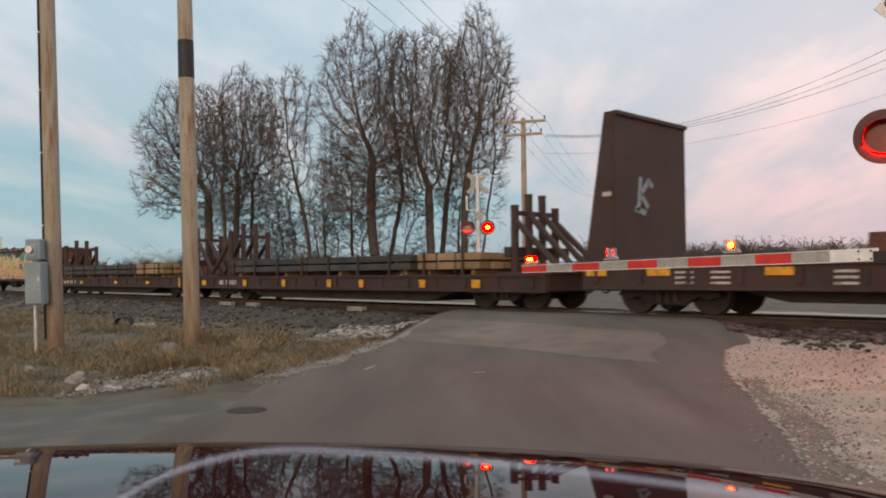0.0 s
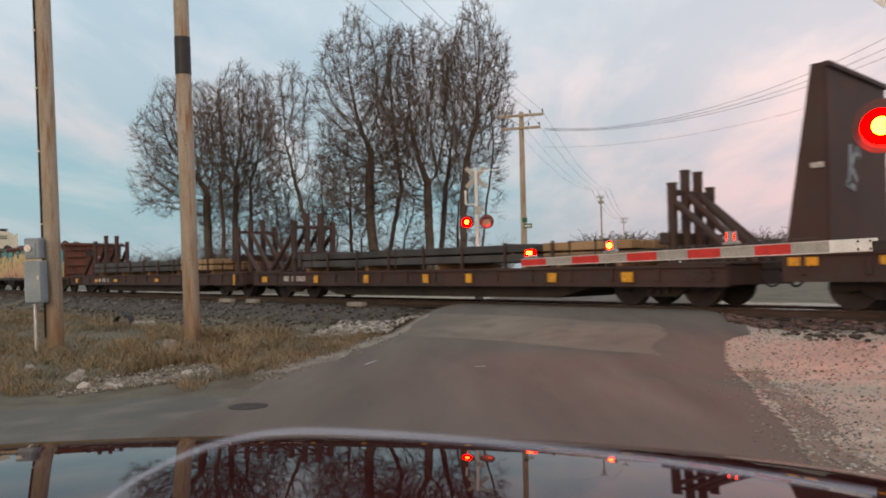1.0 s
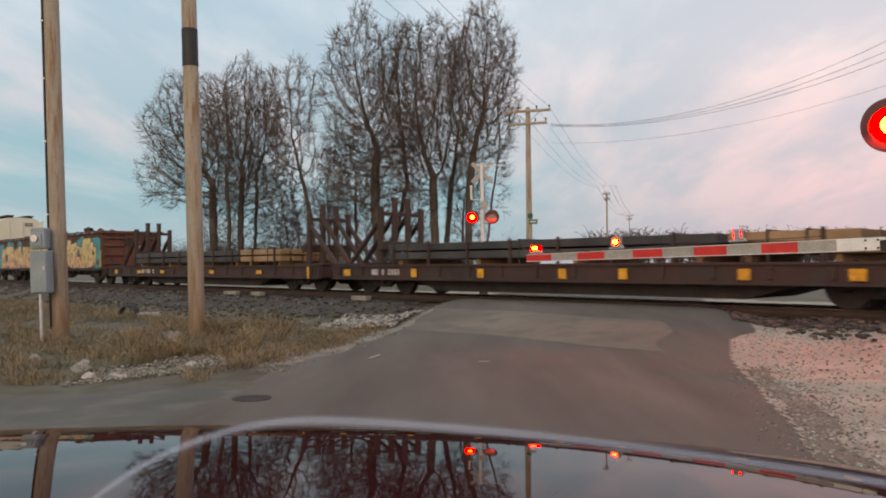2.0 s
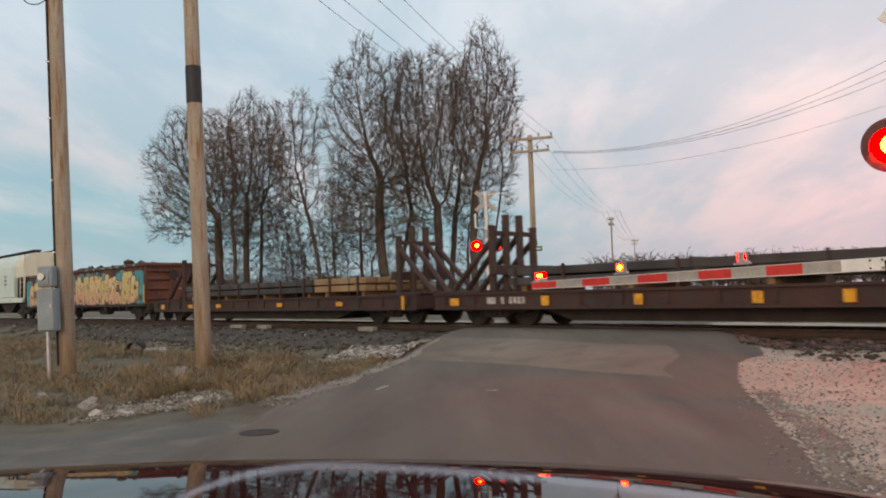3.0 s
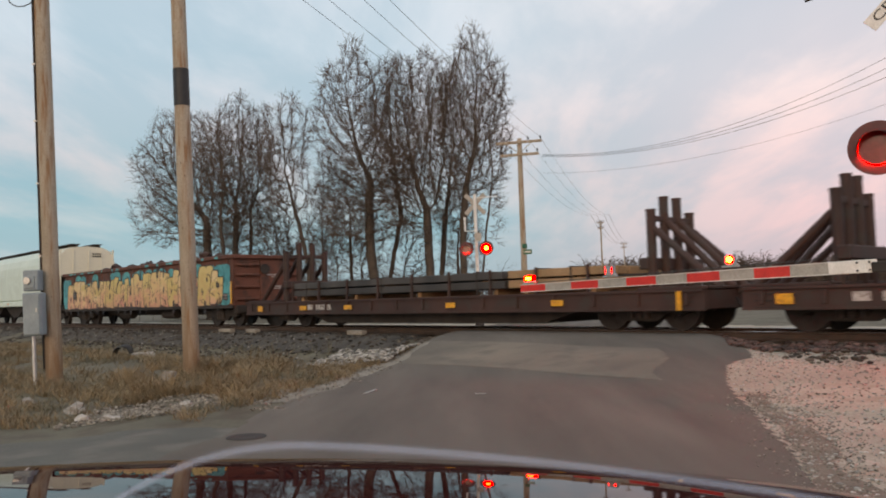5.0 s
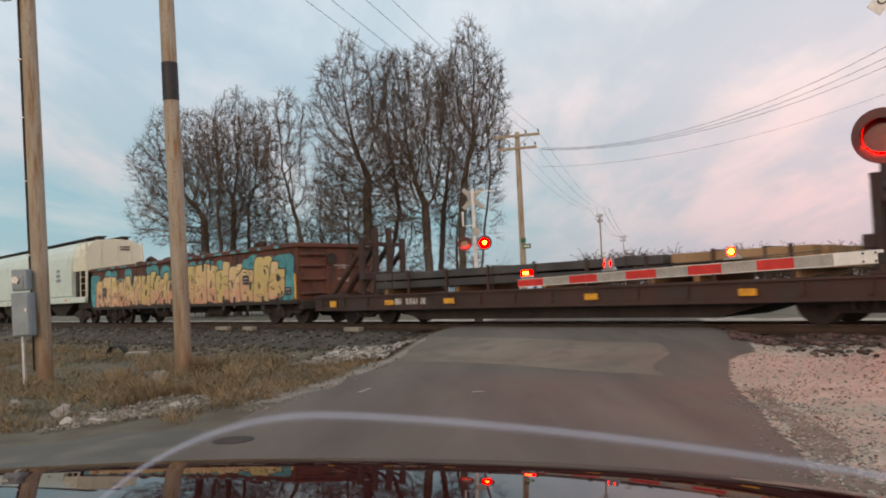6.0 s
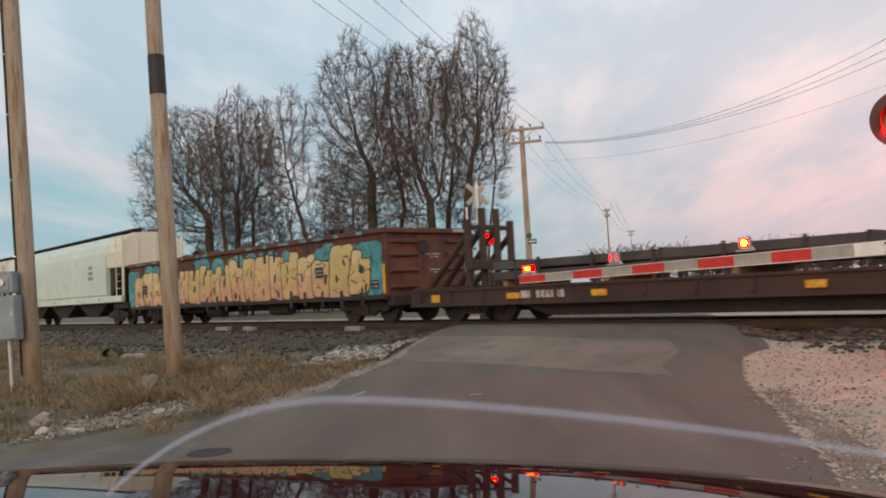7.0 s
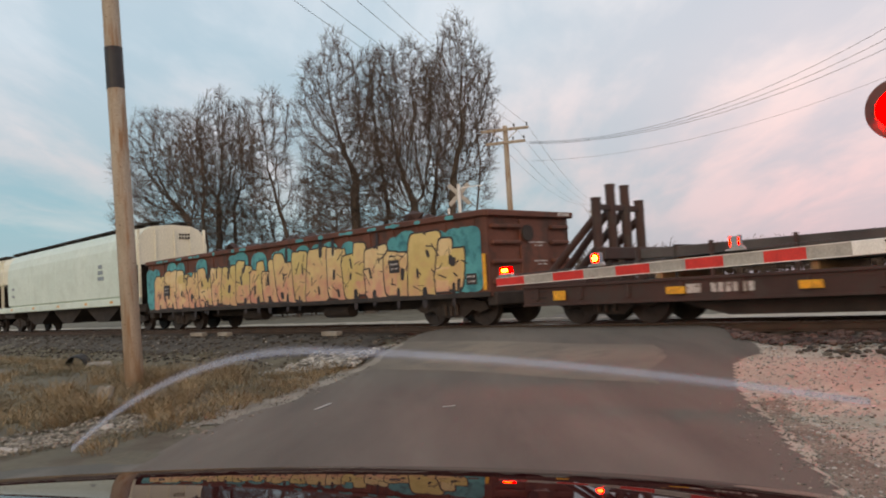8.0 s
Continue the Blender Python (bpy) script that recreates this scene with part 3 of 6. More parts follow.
grass("dry_grass", 11000, 11, -22, -1.5, 9, 34, lambda x, y: on_verge(x, y) & (wave(x, y, 0.9, 9) > -0.5), 0.07, 0.34, GRASS, "tan dry winter grass on the verge")
grass("grey_weeds", 9000, 12, -24, -1.5, 9, 36, lambda x, y: on_verge(x, y) & (wave(x, y, 0.7, 4) > -0.6), 0.05, 0.26, GRASS_GREY, "grey brown matted weeds on the verge")
grass("pole_foot_grass", 900, 15, -6.5, -3.4, 12.0, 16.5, lambda x, y: on_verge(x, y) & (wave(x, y, 1.6, 2) > -0.1), 0.20, 0.55, GRASS, "taller tan grass round the foot of the pole")
grass("edge_grass", 1500, 13, -4.2, -0.5, 9.5, 19, lambda x, y: (np.abs(x - road_x(y) + 3.75) < 0.35) & (y > 10.5), 0.08, 0.24, GRASS, "tan dry grass along the edge of the road")
grass("track_weeds", 1500, 14, -20, -2, 14, 40, lambda x, y: (n_of(x, y) > 10.5) & (n_of(x, y) < 13.4) & (x - road_x(y) < -4) & (wave(x, y, 0.8, 6) > 0.1), 0.14, 0.50, GRASS_GREY, "thin dead weeds at the foot of the ballast")


# ---- track ----
def build_track():
    track = thing("railway_track", "railway track with polished rail heads on dark wooden ties", "railway track", kind="structure", m=pose(*on_track(0), 0, 0, TURN))
    for side in (-0.755, 0.755):
        b = BM()
        prism(b, [(side - 0.07, 0.32), (side + 0.07, 0.32), (side + 0.07, 0.345), (side + 0.012, 0.365), (side + 0.012, 0.45), (side + 0.035, 0.462), (side + 0.035, 0.492), (side - 0.035, 0.492), (side - 0.035, 0.462), (side - 0.012, 0.45), (side - 0.012, 0.365), (side - 0.07, 0.345)], -160, 60)
        part("rail", b, RAILRUST, track)
        b = BM()
        prism(b, [(side - 0.033, 0.4925), (side + 0.033, 0.4925), (side + 0.024, RAIL_Z), (side - 0.024, RAIL_Z)], -160, 60)
        part("rail_head", b, RAILSTEEL, track, "shiny worn rail head")
    b = BM()
    box(b, (0, 0, 0.24), (0.23, 2.6, 0.17), bevel=0.012)
    tie = link_mesh("tie", b, TIEWOOD)
    rng = random.Random(3)
    for k in range(190):
        s = -76 + k * 0.52
        x, y, _ = on_track(s)
        if abs(x - float(road_x(y))) < 4.4 and s > -20:
            continue
        part("tie", tie, TIEWOOD, track, m=pose(s, rng.uniform(-0.05, 0.05), rng.uniform(-0.01, 0.01), 0, 0, rng.uniform(-1, 1)))


build_track()


def pale_tie(s, n, ln, turn):
    b = BM()
    box(b, (0, 0, 0.06), (ln, 0.22, 0.13), bevel=0.015)
    ob = solid("tie_butt", b, PALEWOOD, "pale weathered tie butt lying on the ballast", "timber", "tie butts")
    x, y, _ = on_track(s, n)
    ob.matrix_basis = pose(x, y, float(height(x, y)) + 0.04, 0, 0, TURN + turn)


pale_tie(-27.3, 14.8, 0.8, 4)
pale_tie(-25.3, 14.75, 0.75, -5)
pale_tie(-19.2, 14.75, 0.7, 3)


def culvert():
    ob = thing("culvert_pipe", "dark corrugated culvert pipe end in the ditch", "pipe")
    b = BM()
    x, y = -9.2, 21.4
    for k in range(9):
        u = k * 0.12
        tube(b, (u, 0, 0.12), (u + 0.12, 0, 0.12), 0.22 + 0.015 * (k % 2), 0.22 + 0.015 * ((k + 1) % 2), 18, caps=False)
        tube(b, (u, 0, 0.12), (u + 0.12, 0, 0.12), 0.195, 0.195, 18, caps=False)
    part("pipe", b, UNDER, ob)
    b = BM()
    box(b, (0.05, -0.55, 0.02), (0.35, 0.62, 0.26), (0, 8, 12), 0.06)
    part("headstone", b, STONE_PALE, ob, "pale broken concrete block beside the pipe")
    ob.matrix_basis = pose(x, y, float(height(x, y)) - 0.08, 0, 0, 108)


culvert()
b = BM()
tube(b, (0, 0, 0), (0, 0, 0.006), 0.20, 0.195, 28)
lid = thing("manhole_cover", "dark iron manhole cover set in the road", "manhole", m=pose(*at_ground(-2.06, 7.9, 0.016)))
part("cover", b, UNDER, lid)
b = BM()
for k in range(-3, 4):
    box(b, (k * 0.046, 0, 0.007), (0.016, 0.26, 0.004))
part("cover_rib", b, RAILRUST, lid)
for x, y, a, ln in ((-1.25, 11.6, 78, 0.5), (0.35, 11.0, 20, 0.16)):
    b = BM()
    box(b, (0, 0, 0.003), (ln, 0.055, 0.006))
    solid("road_scrape", b, GREYTAPE, "pale scrape mark on the asphalt", "mark", kind="structure").matrix_basis = pose(*at_ground(x, y, 0.018), 0, 0, a)


# ---- train ----
def truck_meshes():
    m = {}
    b = BM()
    outline = [(-1.25, 0.42), (-1.15, 0.60), (-0.75, 0.66), (-0.45, 0.78), (0.45, 0.78), (0.75, 0.66), (1.15, 0.60), (1.25, 0.42), (1.0, 0.34), (0.72, 0.40), (0.42, 0.22), (-0.42, 0.22), (-0.72, 0.40), (-1.0, 0.34)]
    slab(b, outline, -0.07, 0.07)
    m["side_frame"] = link_mesh("side_frame", b, UNDER)
    b = BM()
    box(b, (0, 0, 0.62), (0.42, 2.3, 0.22), bevel=0.03)
    m["bolster"] = link_mesh("bolster", b, UNDER)
    b = BM()
    for k in (-0.2, 0, 0.2):
        tube(b, (k, 0, 0.28), (k, 0, 0.56), 0.085, n=10)
        for j in range(5):
            tube(b, (k, 0, 0.30 + j * 0.055), (k, 0, 0.325 + j * 0.055), 0.10, n=10)
    m["spring"] = link_mesh("spring", b, WHEELSTEEL)
    b = BM()
    tube(b, (0, -1.0, 0), (0, 1.0, 0), 0.075, n=10)
    for sgn in (-1, 1):
        y = sgn * 0.755
        tube(b, (0, y - 0.065, 0), (0, y + 0.065, 0), 0.455, n=32)
        tube(b, (0, y - sgn * 0.09, 0), (0, y - sgn * 0.06, 0), 0.485, n=32)
        tube(b, (0, y + sgn * 0.066, 0), (0, y + sgn * 0.11, 0), 0.15, 0.12, n=16)
        for k in range(6):
            a = k * math.pi / 3
            box(b, (0.27 * math.cos(a), y + sgn * 0.068, 0.27 * math.sin(a)), (0.16, 0.02, 0.045), (0, -math.degrees(a), 0))
    m["wheelset"] = link_mesh("wheelset", b, WHEELSTEEL)
    return m


TRUCK = truck_meshes()
WHEELS, RUNNING = [], []


def add_truck(car, x):
    t = part("truck", TRUCK["bolster"], UNDER, car, "grimy cast steel freight truck", m=pose(x, 0, 0))
    for y in (-1.0, 1.0):
        part("side_frame", TRUCK["side_frame"], UNDER, t, m=pose(0, y, 0))
        part("spring", TRUCK["spring"], WHEELSTEEL, t, m=pose(0, y * 1.08, 0))
    for dx in (-0.89, 0.89):
        w = part("wheelset", TRUCK["wheelset"], WHEELSTEEL, t, m=pose(dx, 0, 0.46))
        WHEELS.append((w, dx))


def add_couplers(car, half, z=0.86):
    for sgn in (-1, 1):
        b = BM()
        box(b, (sgn * (half + 0.12), 0, z), (0.75, 0.16, 0.18), bevel=0.02)
        box(b, (sgn * (half + 0.48), 0.05, z), (0.20, 0.30, 0.30), bevel=0.05)
        part("coupler", b, UNDER, car)
        b = BM()
        for k in range(7):
            u0, u1 = k / 7, (k + 1) / 7
            f = lambda u: (sgn * (half + 0.05 + 0.45 * u), -0.28 + 0.1 * u, z - 0.15 - 0.9 * u * (1 - u) - 0.1 * u)
            tube(b, f(u0), f(u1), 0.025, n=6)
        part("air_hose", b, RUBBER, car)


def bars(parent, x, z, w, h, count, y=-1.556, material=None, gap=0.3):
    """A run of plain bars, for writing that cannot be read."""
    b = BM()
    step = w / count
    for k in range(count):
        box(b, (x + (k + 0.5) * step - w / 2, y, z), (step * (1 - gap), 0.006, h))
    part("stencil", b, material or STENCIL, parent, "faded white stencil bars")


def plate(name, parent, x, z, w, h, material, label="", y=-1.556):
    b = BM()
    box(b, (x, y, z), (w, 0.012, h), bevel=0.003)
    part(name, b, material, parent, label)


def sills(car, half, z0, z1, material, belly=0.16):
    for y in (-1.5, 1.5):
        b = BM()
        box(b, (0, y, (z0 + z1) / 2), (2 * half, 0.10, z1 - z0), bevel=0.01)
        box(b, (0, y - 0.03 * (1 if y < 0 else -1), z1 - 0.03), (2 * half, 0.16, 0.05))
        box(b, (0, y - 0.02 * (1 if y < 0 else -1), z0 + 0.02), (2 * half, 0.14, 0.04))
        part("side_sill", b, material, car)
    b = BM()
    box(b, (0, 0, z1 - 0.05), (2 * half - 0.02, 2.92, 0.07))
    part("deck", b, UNDER, car)
    b = BM()
    slab(b, [(-half, z0 + 0.1), (-half + 3.3, z0 + 0.05), (-half + 4.6, belly), (half - 4.6, belly), (half - 3.3, z0 + 0.05), (half, z0 + 0.1), (half, z1 - 0.1), (-half, z1 - 0.1)], -1.15, 1.15)
    part("centre_sill", b, UNDER, car, "deep fishbelly underframe")
    for x in np.linspace(-half + 0.4, half - 0.4, 16):
        b = BM()
        box(b, (x, -1.575, (z0 + z1) / 2 + 0.02), (0.10, 0.05, (z1 - z0) * 0.6), bevel=0.01)
        part("stake_pocket", b, material, car)


def end_rack(car, sgn, x):
    """Pipe stakes with raking braces towards the end of the car."""
    for y, top in ((-0.84, 2.72), (-0.28, 3.04), (0.28, 3.04), (0.84, 2.72)):
        b = BM()
        tube(b, (x, y, 0.88), (x, y, top), 0.108, n=14)
        tube(b, (x, y, top - 0.05), (x, y, top + 0.004), 0.116, n=14)
        part("stake", b, RUSTBROWN, car)
        b = BM()
        tube(b, (x + sgn * 0.08, y, min(top - 0.45, 2.45)), (x + sgn * 1.62, y, 0.92), 0.085, n=12)
        part("brace", b, RUSTBROWN, car)
    b = BM()
    box(b, (x, 0, 2.52), (0.10, 1.85, 0.13), bevel=0.015)
    part("upper_rail", b, RUSTBROWN, car)
    b = BM()
    box(b, (x - sgn * 0.14, 0.25, 1.50), (0.24, 2.5, 0.26), bevel=0.02)
    part("lower_rail", b, RUSTBROWN, car)
    b = BM()
    box(b, (x + sgn * 0.8, 0, 0.93), (1.7, 2.9, 0.06), bevel=0.01)
    part("base_plate", b, RUSTBROWN, car)


def run_at(ob, q):
    RUNNING.append((ob, q))
    x, y, _ = on_track(q)
    ob.matrix_basis = pose(x, y, RAIL_Z, 0, 0, TURN)


def flatcar(q, reflectors, label, stencil_x):
    car = thing("flatcar", label, "freight car", "freight cars")
    half = 9.15
    sills(car, half, 0.45, 0.90, RUSTBROWN)
    for sgn in (-1, 1):
        add_truck(car, sgn * 7.3)
        end_rack(car, sgn, sgn * 7.55)
        b = BM()
        box(b, (sgn * (half - 0.04), 0, 0.68), (0.10, 2.9, 0.42), bevel=0.02)
        part("end_sill", b, RUSTBROWN, car)
        b = BM()
        for k in range(4):
            box(b, (sgn * (half - 0.45), -1.56, 0.50 + k * 0.13), (0.42, 0.03, 0.025))
        part("grab_iron", b, WHEELSTEEL, car)
    add_couplers(car, half)
    for x, w, h in reflectors:
        plate("reflector", car, x, 0.66, w, h, YELLOW, "yellow reflective strip", -1.607)
    bars(car, stencil_x, 0.68, 0.85, 0.17, 6, -1.562)
    plate("stencil", car, stencil_x - 0.75, 0.68, 0.3, 0.17, STENCIL, "white square car mark", -1.562)
    for x in np.linspace(-6.2, 6.2, 9):
        b = BM()
        box(b, (x, -1.44, 1.22), (0.07, 0.07, 0.66), bevel=0.008)
        part("side_stake", b, RUSTBROWN, car)
    run_at(car, q)
    return car


def load_of(q, x0, x1, name, material, label, piece, seed, layers=2):
    """Long pieces stacked on bearers on the deck of a flatcar."""
    st = thing(name, label, "freight load", "loads on the flatcars")
    rng = random.Random(seed)
    for x in np.linspace(x0 + 0.5, x1 - 0.5, max(2, int((x1 - x0) / 2.2))):
        b = BM()
        box(b, (x, 0, 0.975), (0.14, 2.5, 0.15), bevel=0.01)
        part("bearer", b, TANLOAD, st)
    for lv in range(layers):
        z = 1.155 + lv * 0.245
        for k in range(6):
            y = -1.22 + k * 0.485
            b = BM()
            e0, e1 = rng.uniform(0, 0.25), rng.uniform(0, 0.12)
            box(b, (0, y, z), (1, 0.40, 0.195), bevel=0.0)
            for v in b.verts:
                v.co.x = x0 + e0 if v.co.x < 0 else x1 - e1
            bmesh.ops.bevel(b, geom=list(b.edges), offset=0.012, segments=1, affect="EDGES")
            part(piece, b, material, st)
        if lv < layers - 1:
            for x in np.linspace(x0 + 0.9, x1 - 0.9, max(2, int((x1 - x0) / 3))):
                b = BM()
                box(b, (x, 0, z + 0.122), (0.10, 2.5, 0.05))
                part("spacer", b, TANLOAD, st)
    for x in np.linspace(x0 + 1.0, x1 - 1.0, max(2, int((x1 - x0) / 3.2))):
        b = BM()
        box(b, (x, 0, 1.155 + (layers - 1) * 0.245 + 0.115), (0.06, 2.9, 0.03))
        box(b, (x, -1.425, 1.20), (0.05, 0.01, 0.6))
        part("strap", b, UNDER, st, "dark steel tie-down strap")
    run_at(st, q)


QA, QB, QC, QD, QE, QF = -2.0, -21.25, -40.35, -59.8, -79.75, -100.25
flatcar(QB, [(6.85, 0.30, 0.22), (4.75, 0.26, 0.22), (1.95, 0.22, 0.24), (0.25, 0.22, 0.24), (-2.45, 0.22, 0.24), (-5.1, 0.24, 0.24), (-8.3, 0.34, 0.2)], "grimy brown flatcar with pipe-stake end racks carrying long beams", -6.2)
load_of(QB, -6.6, 4.1, "beam_stack", DARKLOAD, "two layers of long dark steel beams strapped on the flatcar", "beam", 5)
load_of(QB, 4.15, 6.9, "timber_stack", TANLOAD, "tan timbers stacked at the end of the flatcar", "timber", 6)
flatcar(QC, [(8.6, 0.12, 0.40), (5.4, 0.36, 0.14), (1.75, 0.36, 0.14), (-2.85, 0.40, 0.14), (-5.35, 0.40, 0.14), (-8.1, 0.32, 0.2)], "dark brown flatcar with pipe-stake racks at both ends", -4.25)
load_of(QC, -6.4, 3.6, "beam_stack", DARKLOAD, "long dark beams in two layers on the flatcar", "beam", 7)
load_of(QC, 3.65, 6.7, "timber_stack", TANLOAD, "tan timbers stacked beside the end rack", "timber", 8)


def bulkhead_car(q):
    car = thing("bulkhead_flatcar", "dark flatcar with a tall black steel bulkhead", "freight car", "freight cars")
    half = 9.0
    sills(car, half, 0.55, 1.10, RUSTBROWN, 0.32)
    for sgn in (-1, 1):
        add_truck(car, sgn * 7.1)
    add_couplers(car, half)
    for y0, y1 in ((-1.52, -1.44), (1.44, 1.52)):
        bulk = BM()
        slab(bulk, [(-8.95, 1.10), (-8.15, 1.10), (-8.15, 4.58), (-8.38, 4.58)], y0, y1)
        part("bulkhead_frame", bulk, RUSTBROWN, car)
    b = BM()
    box(b, (-8.12, 0, 2.84), (0.05, 3.04, 3.48), bevel=0.01)
    box(b, (-8.10, 0, 4.54), (0.14, 3.06, 0.10), bevel=0.01)
    face = part("bulkhead_face", b, RUSTBROWN, car, "blackened steel bulkhead sheet")
    for y in (-1.0, -0.5, 0, 0.5, 1.0):
        b = BM()
        slab(b, [(-8.85, 1.10), (-8.15, 1.10), (-8.15, 4.5), (-8.33, 4.5)], y - 0.03, y + 0.03)
        part("bulkhead_rib", b, RUSTBROWN, car)
    b = BM()
    for y0, z0, y1, z1 in ((-0.62, 2.35, -0.5, 3.15), (-0.5, 2.75, -0.15, 3.1), (-0.5, 2.75, -0.2, 2.45), (-0.75, 2.4, -0.3, 2.32), (-0.2, 3.1, 0.0, 2.95)):
        a_, c_ = Vector((-8.085, y0, z0)), Vector((-8.085, y1, z1))
        box(b, (a_ + c_) / 2, (0.008, 0.13, (c_ - a_).length), (math.degrees(math.atan2(-(y1 - y0), z1 - z0)), 0, 0))
    part("paint_mark", b, GREYBOX, face, "faded grey spray paint mark")
    for x, w in ((-8.6, 0.55), (-7.0, 0.55), (-4.4, 0.55), (0.0, 0.5), (4.0, 0.5)):
        plate("reflector", car, x, 0.93, w, 0.16, YELLOW, "yellow reflective strip", -1.578)
    for x in (-6.4, -5.6, -3.2, -2.0):
        for k in range(3):
            plate("stencil", car, x, 0.70 + k * 0.11, 0.42, 0.05, STENCIL, "", -1.562)
    b = BM()
    box(b, (-8.3, -1.56, 2.7), (0.24, 0.008, 0.10))
    part("stencil", b, STENCIL, car, "white car mark bars")
    run_at(car, q)
    st = thing("steel_pile", "dark red steel pile lying on the flatcar deck", "freight load", "loads on the flatcars")
    for k in range(5):
        b = BM()
        box(b, (2.6, -1.1 + k * 0.55, 1.36), (11.0, 0.5, 0.5), bevel=0.02)
        part("billet", b, GONDOLA, st)
    run_at(st, q)


bulkhead_car(QA)


def stroke(bm, x0, z0, x1, z1, w, y, grow=0.0):
    """A rounded flat stroke on the side of a car."""
    a, c = Vector((x0, 0, z0)), Vector((x1, 0, z1))
    d = (c - a)
    ln = d.length
    d = d / ln if ln > 1e-5 else Vector((1, 0, 0))
    p = Vector((-d.z, 0, d.x))
    w = w / 2 + grow
    ring = []
    for end, s in ((c, 1), (a, -1)):
        for k in range(7):
            t = -math.pi / 2 + math.pi * k / 6
            u = d * (s * math.cos(t) * w * 0.55) + p * (s * math.sin(t) * w)
            ring.append(bm.verts.new(Vector((end.x + u.x, y, end.z + u.z))))
    f = bm.faces.new(ring)
    f.normal_update()
    if f.normal.y > 0:
        f.normal_flip()


def gondola(q):
    car = thing("gondola", "oxide brown gondola car with peach and teal sprayed shapes", "freight car", "freight cars")
    half, z0, z1 = 9.3, 0.72, 2.74
    for y in (-1.50, 1.50):
        b = BM()
        box(b, (0, y, (z0 + z1) / 2), (2 * half, 0.06, z1 - z0))
        part("side_wall", b, GONDOLA, car)
        b = BM()
        sg = -1 if y < 0 else 1
        box(b, (0, y + sg * 0.03, z1 - 0.06), (2 * half + 0.06, 0.22, 0.15), bevel=0.02)
        part("top_chord", b, GONDOLA, car, "dented brown top rail")
        b = BM()
        box(b, (0, y + sg * 0.02, z0 + 0.05), (2 * half, 0.12, 0.12), bevel=0.01)
        part("side_sill", b, UNDER, car)
        for k in range(19):
            x = -half + 0.45 + k * (2 * half - 0.9) / 18
            b = BM()
            slab(b, [(x - 0.09, z0), (x + 0.09, z0), (x + 0.06, z1 - 0.14), (x - 0.06, z1 - 0.14)], y + sg * 0.03, y + sg * 0.055)
            part("rib", b, GONDOLA, car)
    for sgn in (-1, 1):
        b = BM()
        box(b, (sgn * (half - 0.03), 0, (z0 + z1) / 2), (0.06, 3.0, z1 - z0))
        part("end_wall", b, GONDOLA, car)
        b = BM()
        box(b, (sgn * (half + 0.04), 0, z1 - 0.07), (0.2, 3.22, 0.15), bevel=0.02)
        part("end_cap", b, GONDOLA, car)
        for z in (1.05, 1.52, 1.98, 2.36):
            for y, w in ((-0.95, 1.0), (1.1, 0.7)):
                b = BM()
                box(b, (sgn * (half + 0.05), y, z), (0.12, w, 0.10), bevel=0.025)
                part("end_rib", b, GONDOLA, car)
        b = BM()
        box(b, (sgn * (half + 0.02), 0.12, 1.75), (0.05, 1.05, 1.6), bevel=0.01)
        plate_end = part("end_panel", b, GONDOLA, car)
        b = BM()
        for k, (yy, zz, w) in enumerate(((0.2, 1.98, 0.62), (0.25, 1.90, 0.3), (0.3, 1.52, 0.5), (0.35, 1.44, 0.34))):
            box(b, (sgn * (half + 0.05), yy, zz), (0.008, w, 0.035))
        part("stencil", b, STENCIL, plate_end, "small white stencil bars")
        b = BM()
        box(b, (sgn * (half + 0.145), 1.2, z1 - 0.06), (0.008, 0.45, 0.09))
        part("stencil", b, STENCIL, car)
        b = BM()
        tube(b, (sgn * (half + 0.12), -0.25, 2.2), (sgn * (half + 0.16), -0.25, 2.2), 0.20, n=20)
        part("brake_wheel", b, UNDER, car)
        b = BM()
        box(b, (sgn * (half - 0.05), 0, 0.66), (0.3, 2.9, 0.32), bevel=0.03)
        part("end_sill", b, UNDER, car)
        add_truck(car, sgn * 7.5)
    b = BM()
    box(b, (0, 0, z0 + 0.02), (2 * half - 0.1, 2.96, 0.06))
    part("floor_plate", b, UNDER, car)
    b = BM()
    box(b, (0, 0, 0.58), (2 * half - 0.4, 0.7, 0.26))
    for x in (-2.2, 2.6):
        tube(b, (x - 0.6, -0.9, 0.5), (x + 0.6, -0.9, 0.5), 0.2, n=12)
    part("centre_sill", b, UNDER, car)
    add_couplers(car, half)
    plate("reflector", car, half - 0.12, 1.30, 0.11, 0.85, YELLOW, "tall yellow reflective strip", -1.578)
    # block lettering sprayed along the side: teal ground, black outlines, faded fills, dark counters
    rng = random.Random(21)
    teal = BM()
    x = -half + 0.2
    while x < half - 0.3:
        w = rng.uniform(0.5, 1.1)
        top = z1 - 0.36 - rng.uniform(0, 0.16) - (0.42 if rng.random() < 0.4 else 0)
        stroke(teal, x, 1.2, x, top, w, -1.5585 - 0.00003 * len(teal.faces))
        x += w * rng.uniform(0.75, 1.25)
    for xx in (-half + 0.3, half - 1.1, half - 0.75, half - 0.5):
        stroke(teal, xx, 1.0, xx, 2.25, 0.6, -1.5590 - 0.00003 * len(teal.faces))
    tagged(part("teal_paint", teal, TEAL, car, "teal sprayed background"), kind="stuff")

    def block(bm, pts, y):
        f = bm.faces.new([bm.verts.new((px, y, pz)) for px, pz in pts])
        f.normal_update()
        if f.normal.y > 0:
            f.normal_flip()

